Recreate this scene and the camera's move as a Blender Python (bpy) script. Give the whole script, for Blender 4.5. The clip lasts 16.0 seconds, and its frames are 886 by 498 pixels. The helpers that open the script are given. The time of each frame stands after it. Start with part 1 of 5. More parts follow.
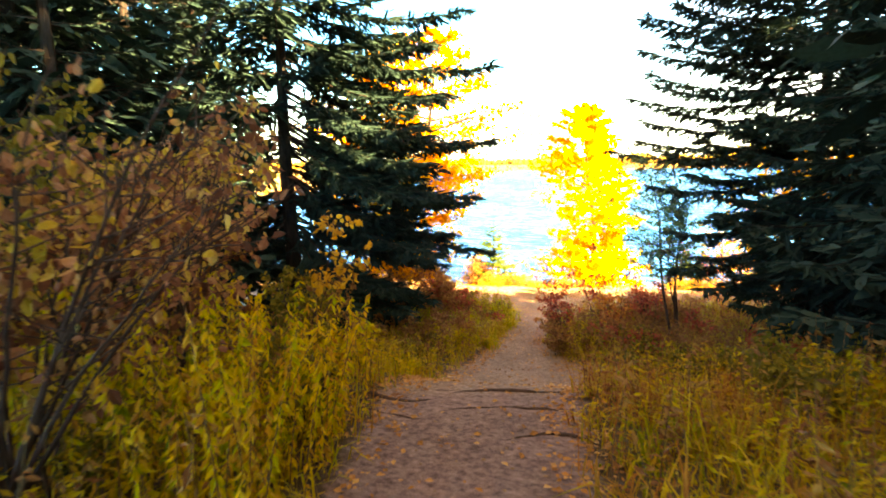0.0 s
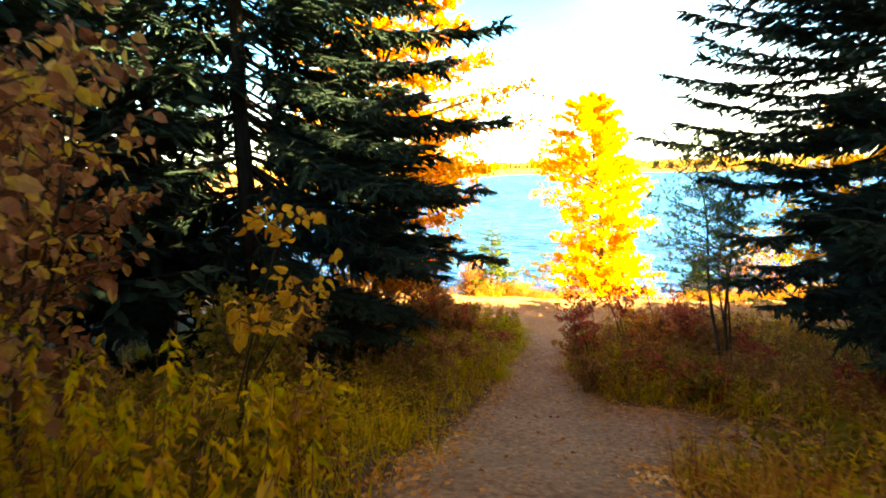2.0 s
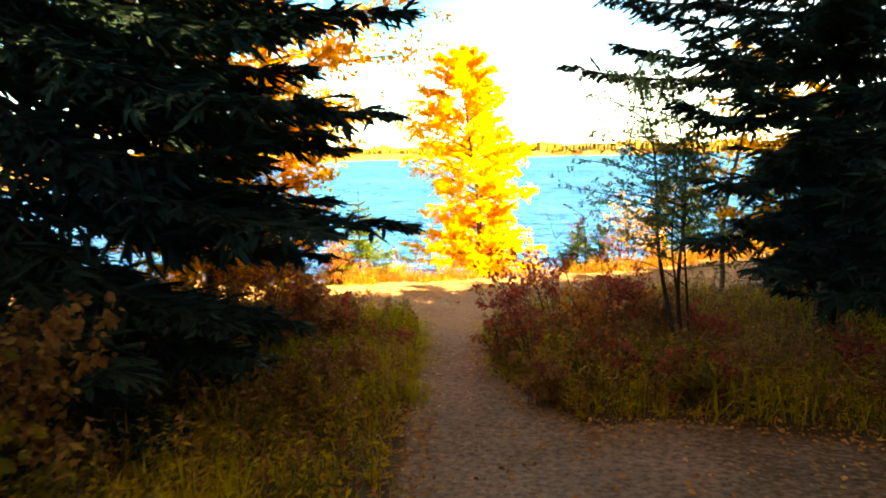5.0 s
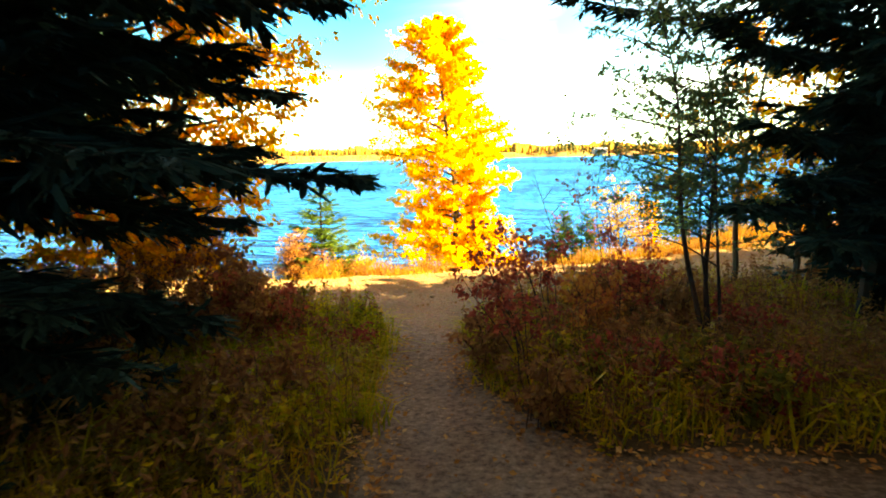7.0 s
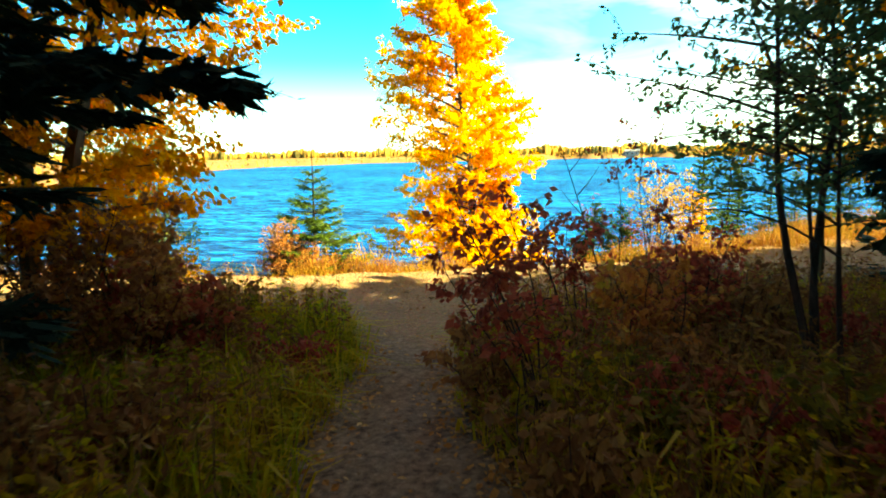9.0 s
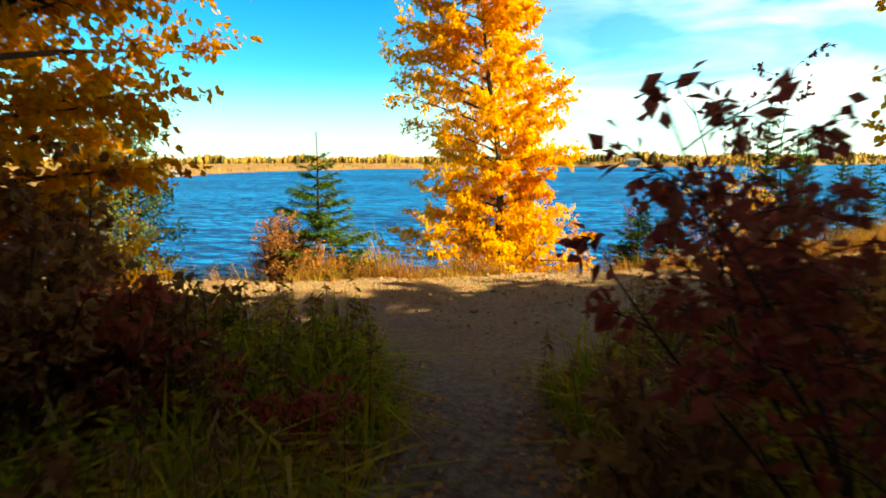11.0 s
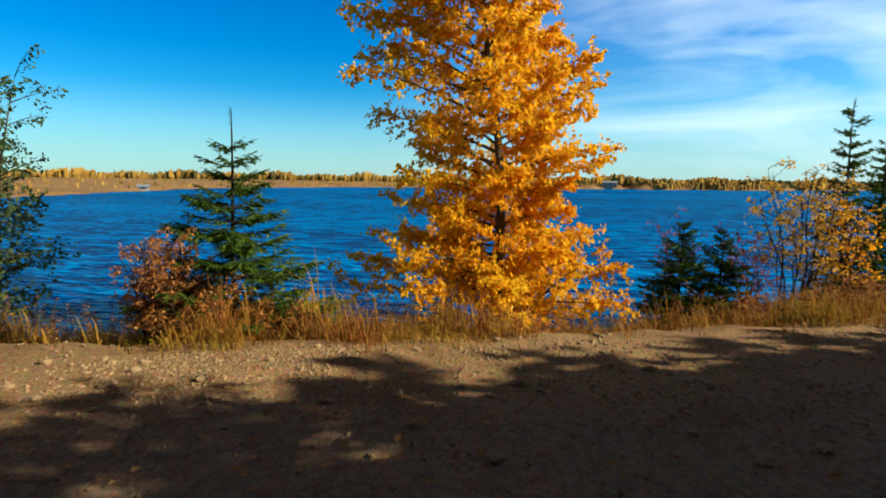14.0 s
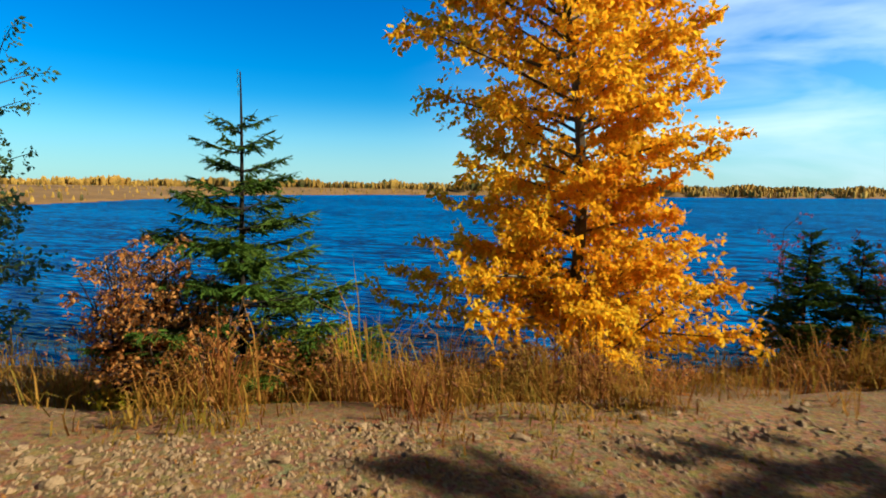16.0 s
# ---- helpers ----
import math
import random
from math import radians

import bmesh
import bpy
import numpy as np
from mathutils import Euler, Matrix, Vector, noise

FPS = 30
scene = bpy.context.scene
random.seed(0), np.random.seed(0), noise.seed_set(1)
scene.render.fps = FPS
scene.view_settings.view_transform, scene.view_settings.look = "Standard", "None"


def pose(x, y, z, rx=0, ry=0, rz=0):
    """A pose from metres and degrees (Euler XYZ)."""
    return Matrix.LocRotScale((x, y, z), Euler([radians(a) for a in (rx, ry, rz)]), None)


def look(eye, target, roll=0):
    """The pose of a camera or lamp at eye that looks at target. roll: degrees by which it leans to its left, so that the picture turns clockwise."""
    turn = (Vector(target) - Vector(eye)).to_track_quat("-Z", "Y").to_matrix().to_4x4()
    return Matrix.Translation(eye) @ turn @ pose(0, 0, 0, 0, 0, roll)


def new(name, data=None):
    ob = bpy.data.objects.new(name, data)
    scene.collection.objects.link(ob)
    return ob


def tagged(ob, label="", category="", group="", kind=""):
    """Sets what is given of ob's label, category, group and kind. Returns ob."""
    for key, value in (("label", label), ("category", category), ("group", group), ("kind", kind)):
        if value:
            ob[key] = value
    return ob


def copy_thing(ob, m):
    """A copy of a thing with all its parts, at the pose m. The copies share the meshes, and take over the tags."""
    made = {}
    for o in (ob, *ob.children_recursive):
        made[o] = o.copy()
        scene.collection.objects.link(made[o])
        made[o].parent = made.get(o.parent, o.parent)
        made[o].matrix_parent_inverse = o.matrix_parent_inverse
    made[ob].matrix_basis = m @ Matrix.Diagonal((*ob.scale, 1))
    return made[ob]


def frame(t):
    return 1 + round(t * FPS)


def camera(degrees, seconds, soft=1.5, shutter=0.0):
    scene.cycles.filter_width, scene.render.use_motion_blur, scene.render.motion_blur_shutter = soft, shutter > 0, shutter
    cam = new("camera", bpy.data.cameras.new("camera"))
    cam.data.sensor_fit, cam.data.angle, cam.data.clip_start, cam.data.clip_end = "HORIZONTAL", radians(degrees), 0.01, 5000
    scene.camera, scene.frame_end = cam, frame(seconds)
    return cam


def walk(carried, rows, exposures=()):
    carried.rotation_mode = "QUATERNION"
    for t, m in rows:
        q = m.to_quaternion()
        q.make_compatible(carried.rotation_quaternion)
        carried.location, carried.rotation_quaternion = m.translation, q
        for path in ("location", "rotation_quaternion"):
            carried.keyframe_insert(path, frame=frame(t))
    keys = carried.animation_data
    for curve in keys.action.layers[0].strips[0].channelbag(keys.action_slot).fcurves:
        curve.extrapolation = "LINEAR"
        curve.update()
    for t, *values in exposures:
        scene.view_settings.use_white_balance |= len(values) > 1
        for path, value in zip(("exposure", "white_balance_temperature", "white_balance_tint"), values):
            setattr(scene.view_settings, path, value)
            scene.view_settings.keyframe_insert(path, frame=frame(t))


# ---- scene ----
cam = camera(78.0, 16.0, soft=1.8, shutter=0.5)
PATH = [
    (0, (5.694, -5.584, 1.679), (4.542, -3.978, 1.373), -1.2),
    (0.5, (5.317, -5.046, 1.565), (4.168, -3.437, 1.263), -1.1),
    (1, (4.936, -4.505, 1.492), (3.794, -2.89, 1.192), -1.2),
    (1.5, (4.494, -4.051, 1.391), (3.362, -2.429, 1.099), -1.3),
    (2, (4.03, -3.636, 1.351), (2.918, -2.0, 1.059), -1.1),
    (2.5, (3.552, -3.23, 1.219), (2.463, -1.579, 0.922), -1.2),
    (3, (3.054, -2.82, 1.148), (2.03, -1.131, 0.838), -1.4),
    (3.5, (2.658, -2.349, 0.996), (1.695, -0.625, 0.675), -1.1),
    (4, (2.328, -1.939, 0.924), (1.479, -0.161, 0.578), -1.0),
    (4.5, (2.023, -1.549, 0.732), (1.309, 0.285, 0.378), -1.3),
    (5, (1.822, -1.124, 0.565), (1.214, 0.749, 0.216), -1.3),
    (5.2, (1.781, -0.934, 0.528), (1.189, 0.945, 0.184), -1.3),
    (7.3, (1.312, 0.926, -0.188), (0.788, 2.825, -0.533), -1.2),
    (7.5, (1.29, 1.159, -0.245), (0.751, 3.054, -0.591), -1.4),
    (8, (1.23, 1.662, -0.459), (0.672, 3.552, -0.801), -1.1),
    (8.5, (1.275, 2.2, -0.627), (0.686, 4.081, -0.965), -1.2),
    (9, (1.213, 2.724, -0.676), (0.589, 4.594, -1.009), -1.2),
    (9.5, (1.092, 3.204, -0.774), (0.44, 5.065, -1.108), -1.0),
    (9.7, (0.967, 3.365, -0.858), (0.311, 5.225, -1.186), -0.9),
    (11.8, (-0.735, 5.668, -1.254), (-1.287, 7.568, -1.546), -0.1),
    (12, (-0.894, 5.986, -1.296), (-1.426, 7.893, -1.58), -0.1),
    (12.5, (-0.997, 6.541, -1.372), (-1.523, 8.453, -1.636), -0.3),
    (13, (-1.104, 7.106, -1.401), (-1.623, 9.021, -1.652), 0.0),
    (13.5, (-1.174, 7.654, -1.459), (-1.703, 9.568, -1.699), 0.2),
    (14, (-1.296, 8.173, -1.441), (-1.841, 10.083, -1.678), 0.5),
    (14.5, (-1.544, 8.644, -1.479), (-2.116, 10.546, -1.713), 0.9),
    (15, (-1.812, 9.124, -1.523), (-2.423, 11.016, -1.74), 1.0),
    (15.5, (-2.128, 9.563, -1.574), (-2.756, 11.45, -1.782), 0.9),
    (16, (-2.44, 10.011, -1.594), (-3.077, 11.895, -1.804), 0.5),
]

# exposure follows the camera's own metering, from the dim wood out to the bright shore
EXPOSURES = [(0.0, 5.2, 15500, 16), (2.0, 4.52, 15200, 13), (3.5, 4.12, 16000, 14), (5.0, 4.1, 15000, 8), (7.5, 3.64, 11500, -11), (9.0, 3.12, 9200, -20), (10.5, 2.36, 8200, -14), (12.0, 1.6, 7500, -6), (14.0, 0.92, 6000, -4), (16.0, 0.93, 5800, -3)]
walk(cam, [(t, look(eye, aim, roll)) for t, eye, aim, roll in PATH], EXPOSURES)

# ---- world and sun ----
SUN_AZ, SUN_EL = radians(80), radians(30)
world = bpy.data.worlds.new("sky")
scene.world = world
world.use_nodes = True
wn, wl = world.node_tree.nodes, world.node_tree.links
wn.clear()
w_out = wn.new("ShaderNodeOutputWorld")
w_bg = wn.new("ShaderNodeBackground")
w_bg.inputs["Strength"].default_value = 0.068
w_sky = wn.new("ShaderNodeTexSky")
w_sky.sky_type = "NISHITA"
w_sky.sun_disc = False
w_sky.sun_elevation, w_sky.sun_rotation = SUN_EL, SUN_AZ
w_sky.air_density, w_sky.dust_density, w_sky.ozone_density = 1.1, 0.25, 1.6
w_hsv = wn.new("ShaderNodeHueSaturation")
w_hsv.inputs["Saturation"].default_value = 1.65
w_tc = wn.new("ShaderNodeTexCoord")
w_map = wn.new("ShaderNodeMapping")
w_map.inputs["Rotation"].default_value = (0.25, 0.0, 0.5)
w_map.inputs["Scale"].default_value = (1.6, 3.0, 7.5)
w_noise = wn.new("ShaderNodeTexNoise")
w_noise.inputs["Scale"].default_value = 1.7
w_noise.inputs["Detail"].default_value = 5.0
w_noise.inputs["Distortion"].default_value = 0.6
w_ramp = wn.new("ShaderNodeValToRGB")
w_ramp.color_ramp.elements[0].position, w_ramp.color_ramp.elements[1].position = 0.36, 0.84
w_ramp.color_ramp.elements[0].color = (0.1, 0.1, 0.1, 1)
w_side = wn.new("ShaderNodeVectorMath")
w_side.operation = "DOT_PRODUCT"
w_side.inputs[1].default_value = (math.sin(SUN_AZ - 0.6), math.cos(SUN_AZ - 0.6), 0.0)
w_side_map = wn.new("ShaderNodeMapRange")
w_side_map.interpolation_type = "SMOOTHSTEP"
w_side_map.inputs["From Min"].default_value, w_side_map.inputs["From Max"].default_value = 0.32, 1.0
w_mul = wn.new("ShaderNodeMath")
w_mul.operation = "MULTIPLY"
w_mix = wn.new("ShaderNodeMix")
w_mix.data_type = "RGBA"
w_mix.inputs["B"].default_value = (9.8, 10.2, 10.6, 1)
wl.new(w_sky.outputs["Color"], w_hsv.inputs["Color"])
wl.new(w_tc.outputs["Generated"], w_map.inputs["Vector"])
wl.new(w_map.outputs["Vector"], w_noise.inputs["Vector"])
wl.new(w_noise.outputs["Fac"], w_ramp.inputs["Fac"])
wl.new(w_tc.outputs["Generated"], w_side.inputs[0])
wl.new(w_side.outputs["Value"], w_side_map.inputs["Value"])
wl.new(w_ramp.outputs["Color"], w_mul.inputs[0])
wl.new(w_side_map.outputs["Result"], w_mul.inputs[1])
wl.new(w_mul.outputs["Value"], w_mix.inputs["Factor"])
w_tint = wn.new("ShaderNodeMix")
w_tint.data_type, w_tint.blend_type = "RGBA", "MULTIPLY"
w_tint.inputs["Factor"].default_value = 1.0
w_tint.inputs["B"].default_value = (0.29, 0.84, 1.17, 1)
wl.new(w_hsv.outputs["Color"], w_tint.inputs["A"])
wl.new(w_tint.outputs["Result"], w_mix.inputs["A"])
# pale cloud bank low over the far shore
w_sep = wn.new("ShaderNodeSeparateXYZ")
w_low = wn.new("ShaderNodeMapRange")
w_low.interpolation_type = "SMOOTHSTEP"
w_low.inputs["From Min"].default_value, w_low.inputs["From Max"].default_value = 0.17, 0.0
w_low.inputs["To Max"].default_value = 0.62
w_bank = wn.new("ShaderNodeMix")
w_bank.data_type = "RGBA"
w_bank.inputs["B"].default_value = (5.3, 6.2, 7.1, 1)
wl.new(w_tc.outputs["Generated"], w_sep.inputs[0])
wl.new(w_sep.outputs["Z"], w_low.inputs["Value"])
wl.new(w_low.outputs["Result"], w_bank.inputs["Factor"])
wl.new(w_mix.outputs["Result"], w_bank.inputs["A"])
# upper sky, unseen: warm grey added to make the shade less blue
w_up = wn.new("ShaderNodeMapRange")
w_up.interpolation_type = "SMOOTHSTEP"
w_up.inputs["From Min"].default_value, w_up.inputs["From Max"].default_value = 0.3, 0.62
w_up.inputs["To Max"].default_value = 0.92
w_fill = wn.new("ShaderNodeMix")
w_fill.data_type = "RGBA"
w_fill.inputs["B"].default_value = (0.85, 0.72, 0.64, 1)
wl.new(w_sep.outputs["Z"], w_up.inputs["Value"])
wl.new(w_up.outputs["Result"], w_fill.inputs["Factor"])
wl.new(w_bank.outputs["Result"], w_fill.inputs["A"])
wl.new(w_fill.outputs["Result"], w_bg.inputs["Color"])
wl.new(w_bg.outputs["Background"], w_out.inputs["Surface"])

sun = new("sun", bpy.data.lights.new("sun", "SUN"))
sun.data.energy, sun.data.angle, sun.data.color = 5.0, radians(0.6), (1.0, 0.85, 0.64)
sun_dir = Vector((math.sin(SUN_AZ) * math.cos(SUN_EL), math.cos(SUN_AZ) * math.cos(SUN_EL), math.sin(SUN_EL)))
sun.matrix_world = look(sun_dir * 60, (0, 0, 0))


# ---- materials ----
def material(name):
    m = bpy.data.materials.new(name)
    m.use_nodes = True
    m.node_tree.nodes.clear()
    return m, m.node_tree.nodes, m.node_tree.links


def ramp_node(nodes, stops):
    r = nodes.new("ShaderNodeValToRGB")
    els = r.color_ramp.elements
    while len(els) < len(stops):
        els.new(0.5)
    for e, (p, c) in zip(els, stops):
        e.position, e.color = p, (*c, 1)
    return r


def noise_node(nodes, links, vec, scale, detail=4.0, rough=0.55):
    n = nodes.new("ShaderNodeTexNoise")
    n.inputs["Scale"].default_value, n.inputs["Detail"].default_value, n.inputs["Roughness"].default_value = scale, detail, rough
    links.new(vec, n.inputs["Vector"])
    return n


def mix_colour(nodes, links, fac, a, b, blend="MIX"):
    m = nodes.new("ShaderNodeMix")
    m.data_type, m.blend_type = "RGBA", blend
    for sock, val in (("Factor", fac), ("A", a), ("B", b)):
        if isinstance(val, (int, float)):
            m.inputs[sock].default_value = val
        elif isinstance(val, tuple):
            m.inputs[sock].default_value = (*val, 1)
        else:
            links.new(val, m.inputs[sock])
    return m.outputs["Result"]


def leaf_material(name, stops, glow=0.45, rough=0.5, patch=0.6):
    """Thin leaves: each one takes its own tone, light passes through."""
    m, n, l = material(name)
    geo = n.new("ShaderNodeNewGeometry")
    tc = n.new("ShaderNodeTexCoord")
    big = noise_node(n, l, tc.outputs["Object"], patch, 2.0)
    add = n.new("ShaderNodeMath")
    add.operation = "MULTIPLY_ADD"
    add.inputs[1].default_value = 0.55
    l.new(geo.outputs["Random Per Island"], add.inputs[0])
    sub = n.new("ShaderNodeMath")
    sub.operation = "MULTIPLY_ADD"
    sub.inputs[1].default_value, sub.inputs[2].default_value = 1.1, -0.33
    l.new(big.outputs["Fac"], sub.inputs[0])
    l.new(sub.outputs[0], add.inputs[2])
    r = ramp_node(n, stops)
    l.new(add.outputs[0], r.inputs["Fac"])
    fine = noise_node(n, l, tc.outputs["Object"], 55.0, 3.0)
    fr = ramp_node(n, [(0.25, (0.72, 0.68, 0.6)), (0.7, (1.0, 1.0, 1.0))])
    l.new(fine.outputs["Fac"], fr.inputs["Fac"])
    col = mix_colour(n, l, 1.0, r.outputs["Color"], fr.outputs["Color"], "MULTIPLY")
    p = n.new("ShaderNodeBsdfPrincipled")
    p.inputs["Roughness"].default_value = rough
    p.inputs["Specular IOR Level"].default_value = 0.04
    t = n.new("ShaderNodeBsdfTranslucent")
    l.new(col, p.inputs["Base Color"])
    l.new(col, t.inputs["Color"])
    mix = n.new("ShaderNodeMixShader")
    mix.inputs["Fac"].default_value = glow
    out = n.new("ShaderNodeOutputMaterial")
    l.new(p.outputs[0], mix.inputs[1])
    l.new(t.outputs[0], mix.inputs[2])
    l.new(mix.outputs[0], out.inputs["Surface"])
    return m


def bark_material(name, dark, light, scale=9.0):
    m, n, l = material(name)
    tc = n.new("ShaderNodeTexCoord")
    mp = n.new("ShaderNodeMapping")
    mp.inputs["Scale"].default_value = (1, 1, 0.22)
    l.new(tc.outputs["Object"], mp.inputs["Vector"])
    a = noise_node(n, l, mp.outputs["Vector"], scale, 6.0, 0.65)
    b = noise_node(n, l, tc.outputs["Object"], 1.3, 2.0)
    r = ramp_node(n, [(0.3, dark), (0.72, light)])
    l.new(a.outputs["Fac"], r.inputs["Fac"])
    rb = ramp_node(n, [(0.3, (0.65, 0.66, 0.62)), (0.7, (1, 1, 1))])
    l.new(b.outputs["Fac"], rb.inputs["Fac"])
    p = n.new("ShaderNodeBsdfPrincipled")
    p.inputs["Roughness"].default_value = 0.85
    p.inputs["Specular IOR Level"].default_value = 0.1
    l.new(mix_colour(n, l, 1.0, r.outputs["Color"], rb.outputs["Color"], "MULTIPLY"), p.inputs["Base Color"])
    bump = n.new("ShaderNodeBump")
    bump.inputs["Strength"].default_value, bump.inputs["Distance"].default_value = 0.7, 0.02
    l.new(a.outputs["Fac"], bump.inputs["Height"])
    l.new(bump.outputs[0], p.inputs["Normal"])
    out = n.new("ShaderNodeOutputMaterial")
    l.new(p.outputs[0], out.inputs["Surface"])
    return m


GOLD = leaf_material("gold_leaf", [(0.0, (0.64, 0.24, 0.008)), (0.3, (0.90, 0.43, 0.013)), (0.6, (0.96, 0.56, 0.018)), (1.0, (0.97, 0.70, 0.045))], 0.55)
ORANGE = leaf_material("orange_leaf", [(0.0, (0.52, 0.17, 0.008)), (0.4, (0.80, 0.35, 0.010)), (0.75, (0.90, 0.46, 0.012)), (1.0, (0.94, 0.58, 0.03))], 0.7)
RUST = leaf_material("rust_leaf", [(0.0, (0.10, 0.036, 0.018)), (0.35, (0.27, 0.11, 0.05)), (0.7, (0.42, 0.20, 0.07)), (1.0, (0.54, 0.36, 0.06))], 0.4)
ROSE = leaf_material("faded_rose_leaf", [(0.0, (0.06, 0.022, 0.014)), (0.3, (0.20, 0.080, 0.045)), (0.52, (0.42, 0.20, 0.105)), (0.75, (0.60, 0.40, 0.06)), (1.0, (0.26, 0.26, 0.03))], 0.45, 0.5, 1.6)
SCARLET = leaf_material("rust_orange_leaf", [(0.0, (0.20, 0.055, 0.025)), (0.4, (0.48, 0.17, 0.05)), (0.75, (0.62, 0.29, 0.06)), (1.0, (0.50, 0.40, 0.05))], 0.45, 0.5, 1.8)
RED = leaf_material("red_leaf", [(0.0, (0.16, 0.028, 0.024)), (0.5, (0.42, 0.080, 0.055)), (1.0, (0.56, 0.20, 0.10))], 0.5)
PINK = leaf_material("pink_leaf", [(0.0, (0.25, 0.03, 0.05)), (0.6, (0.5, 0.08, 0.12)), (1.0, (0.6, 0.2, 0.16))], 0.35)
YELLOW = leaf_material("yellow_leaf", [(0.0, (0.50, 0.23, 0.04)), (0.4, (0.68, 0.38, 0.045)), (0.85, (0.78, 0.50, 0.06)), (1.0, (0.36, 0.36, 0.05))], 0.45, 0.5, 7.0)
OLIVE = leaf_material("olive_leaf", [(0.0, (0.06, 0.06, 0.012)), (0.4, (0.15, 0.135, 0.02)), (0.7, (0.29, 0.21, 0.03)), (1.0, (0.38, 0.20, 0.04))], 0.4)
WILLOW = leaf_material("willow_leaf", [(0.0, (0.06, 0.11, 0.05)), (0.6, (0.14, 0.20, 0.08)), (1.0, (0.28, 0.30, 0.10))], 0.55)
# same needles twice: NEEDLE darkened for the shaded wood, NEEDLE_LIT lightened for sunlit shore
NEEDLE = leaf_material("shaded_spruce_needle", [(0.0, (0.007, 0.020, 0.018)), (0.5, (0.016, 0.040, 0.033)), (1.0, (0.036, 0.072, 0.050))], 0.06, 0.7)
NEEDLE_LIT = leaf_material("sunlit_young_spruce_needle", [(0.0, (0.035, 0.075, 0.015)), (0.5, (0.08, 0.14, 0.02)), (1.0, (0.19, 0.24, 0.03))], 0.2, 0.5)
GRASS = leaf_material("meadow_grass", [(0.0, (0.10, 0.14, 0.012)), (0.25, (0.27, 0.28, 0.016)), (0.5, (0.48, 0.38, 0.025)), (0.78, (0.44, 0.25, 0.03)), (1.0, (0.24, 0.10, 0.03))], 0.4, 0.55, 1.3)
LUSH = leaf_material("lush_grass", [(0.0, (0.10, 0.15, 0.008)), (0.35, (0.26, 0.30, 0.012)), (0.7, (0.52, 0.42, 0.018)), (1.0, (0.60, 0.34, 0.02))], 0.45, 0.55, 1.3)
BANK_GRASS = leaf_material("dry_bank_grass", [(0.0, (0.10, 0.10, 0.015)), (0.2, (0.26, 0.18, 0.025)), (0.5, (0.42, 0.22, 0.04)), (0.75, (0.30, 0.11, 0.03)), (1.0, (0.15, 0.045, 0.022))], 0.35, 0.6, 1.2)
FORB = leaf_material("low_herb_leaf", [(0.0, (0.14, 0.18, 0.012)), (0.25, (0.38, 0.34, 0.018)), (0.5, (0.58, 0.41, 0.025)), (0.75, (0.48, 0.27, 0.03)), (1.0, (0.26, 0.11, 0.03))], 0.45, 0.5, 1.1)
GOLDENROD = leaf_material("hanging_goldenrod_leaf", [(0.0, (0.12, 0.19, 0.014)), (0.28, (0.40, 0.40, 0.018)), (0.5, (0.76, 0.52, 0.028)), (0.7, (0.62, 0.34, 0.04)), (1.0, (0.28, 0.11, 0.035))], 0.5, 0.5, 2.2)
TAWNY = leaf_material("tawny_leaf", [(0.0, (0.30, 0.095, 0.03)), (0.5, (0.60, 0.25, 0.065)), (1.0, (0.72, 0.44, 0.15))], 0.5)
BROWN_FORB = leaf_material("withered_leaf", [(0.0, (0.11, 0.042, 0.022)), (0.5, (0.30, 0.14, 0.055)), (1.0, (0.46, 0.29, 0.07))], 0.4)
LITTER = leaf_material("fallen_leaf", [(0.0, (0.10, 0.04, 0.02)), (0.45, (0.40, 0.19, 0.06)), (0.8, (0.55, 0.34, 0.14)), (1.0, (0.78, 0.62, 0.40))], 0.15, 0.6)
FARWOOD = leaf_material("far_wood", [(0.0, (0.05, 0.065, 0.03)), (0.25, (0.10, 0.09, 0.03)), (0.42, (0.34, 0.19, 0.04)), (0.8, (0.54, 0.33, 0.07)), (1.0, (0.36, 0.15, 0.04))], 0.15, 0.8, 0.012)
SPRUCE_BARK = bark_material("spruce_bark", (0.012, 0.009, 0.007), (0.05, 0.038, 0.03))
ASPEN_BARK = bark_material("poplar_bark", (0.05, 0.04, 0.03), (0.20, 0.16, 0.11), 7.0)
STALK = bark_material("dry_stalk", (0.10, 0.06, 0.025), (0.28, 0.17, 0.07), 20.0)
TWIG_BARK = bark_material("twig_bark", (0.035, 0.022, 0.018), (0.11, 0.07, 0.055), 20.0)


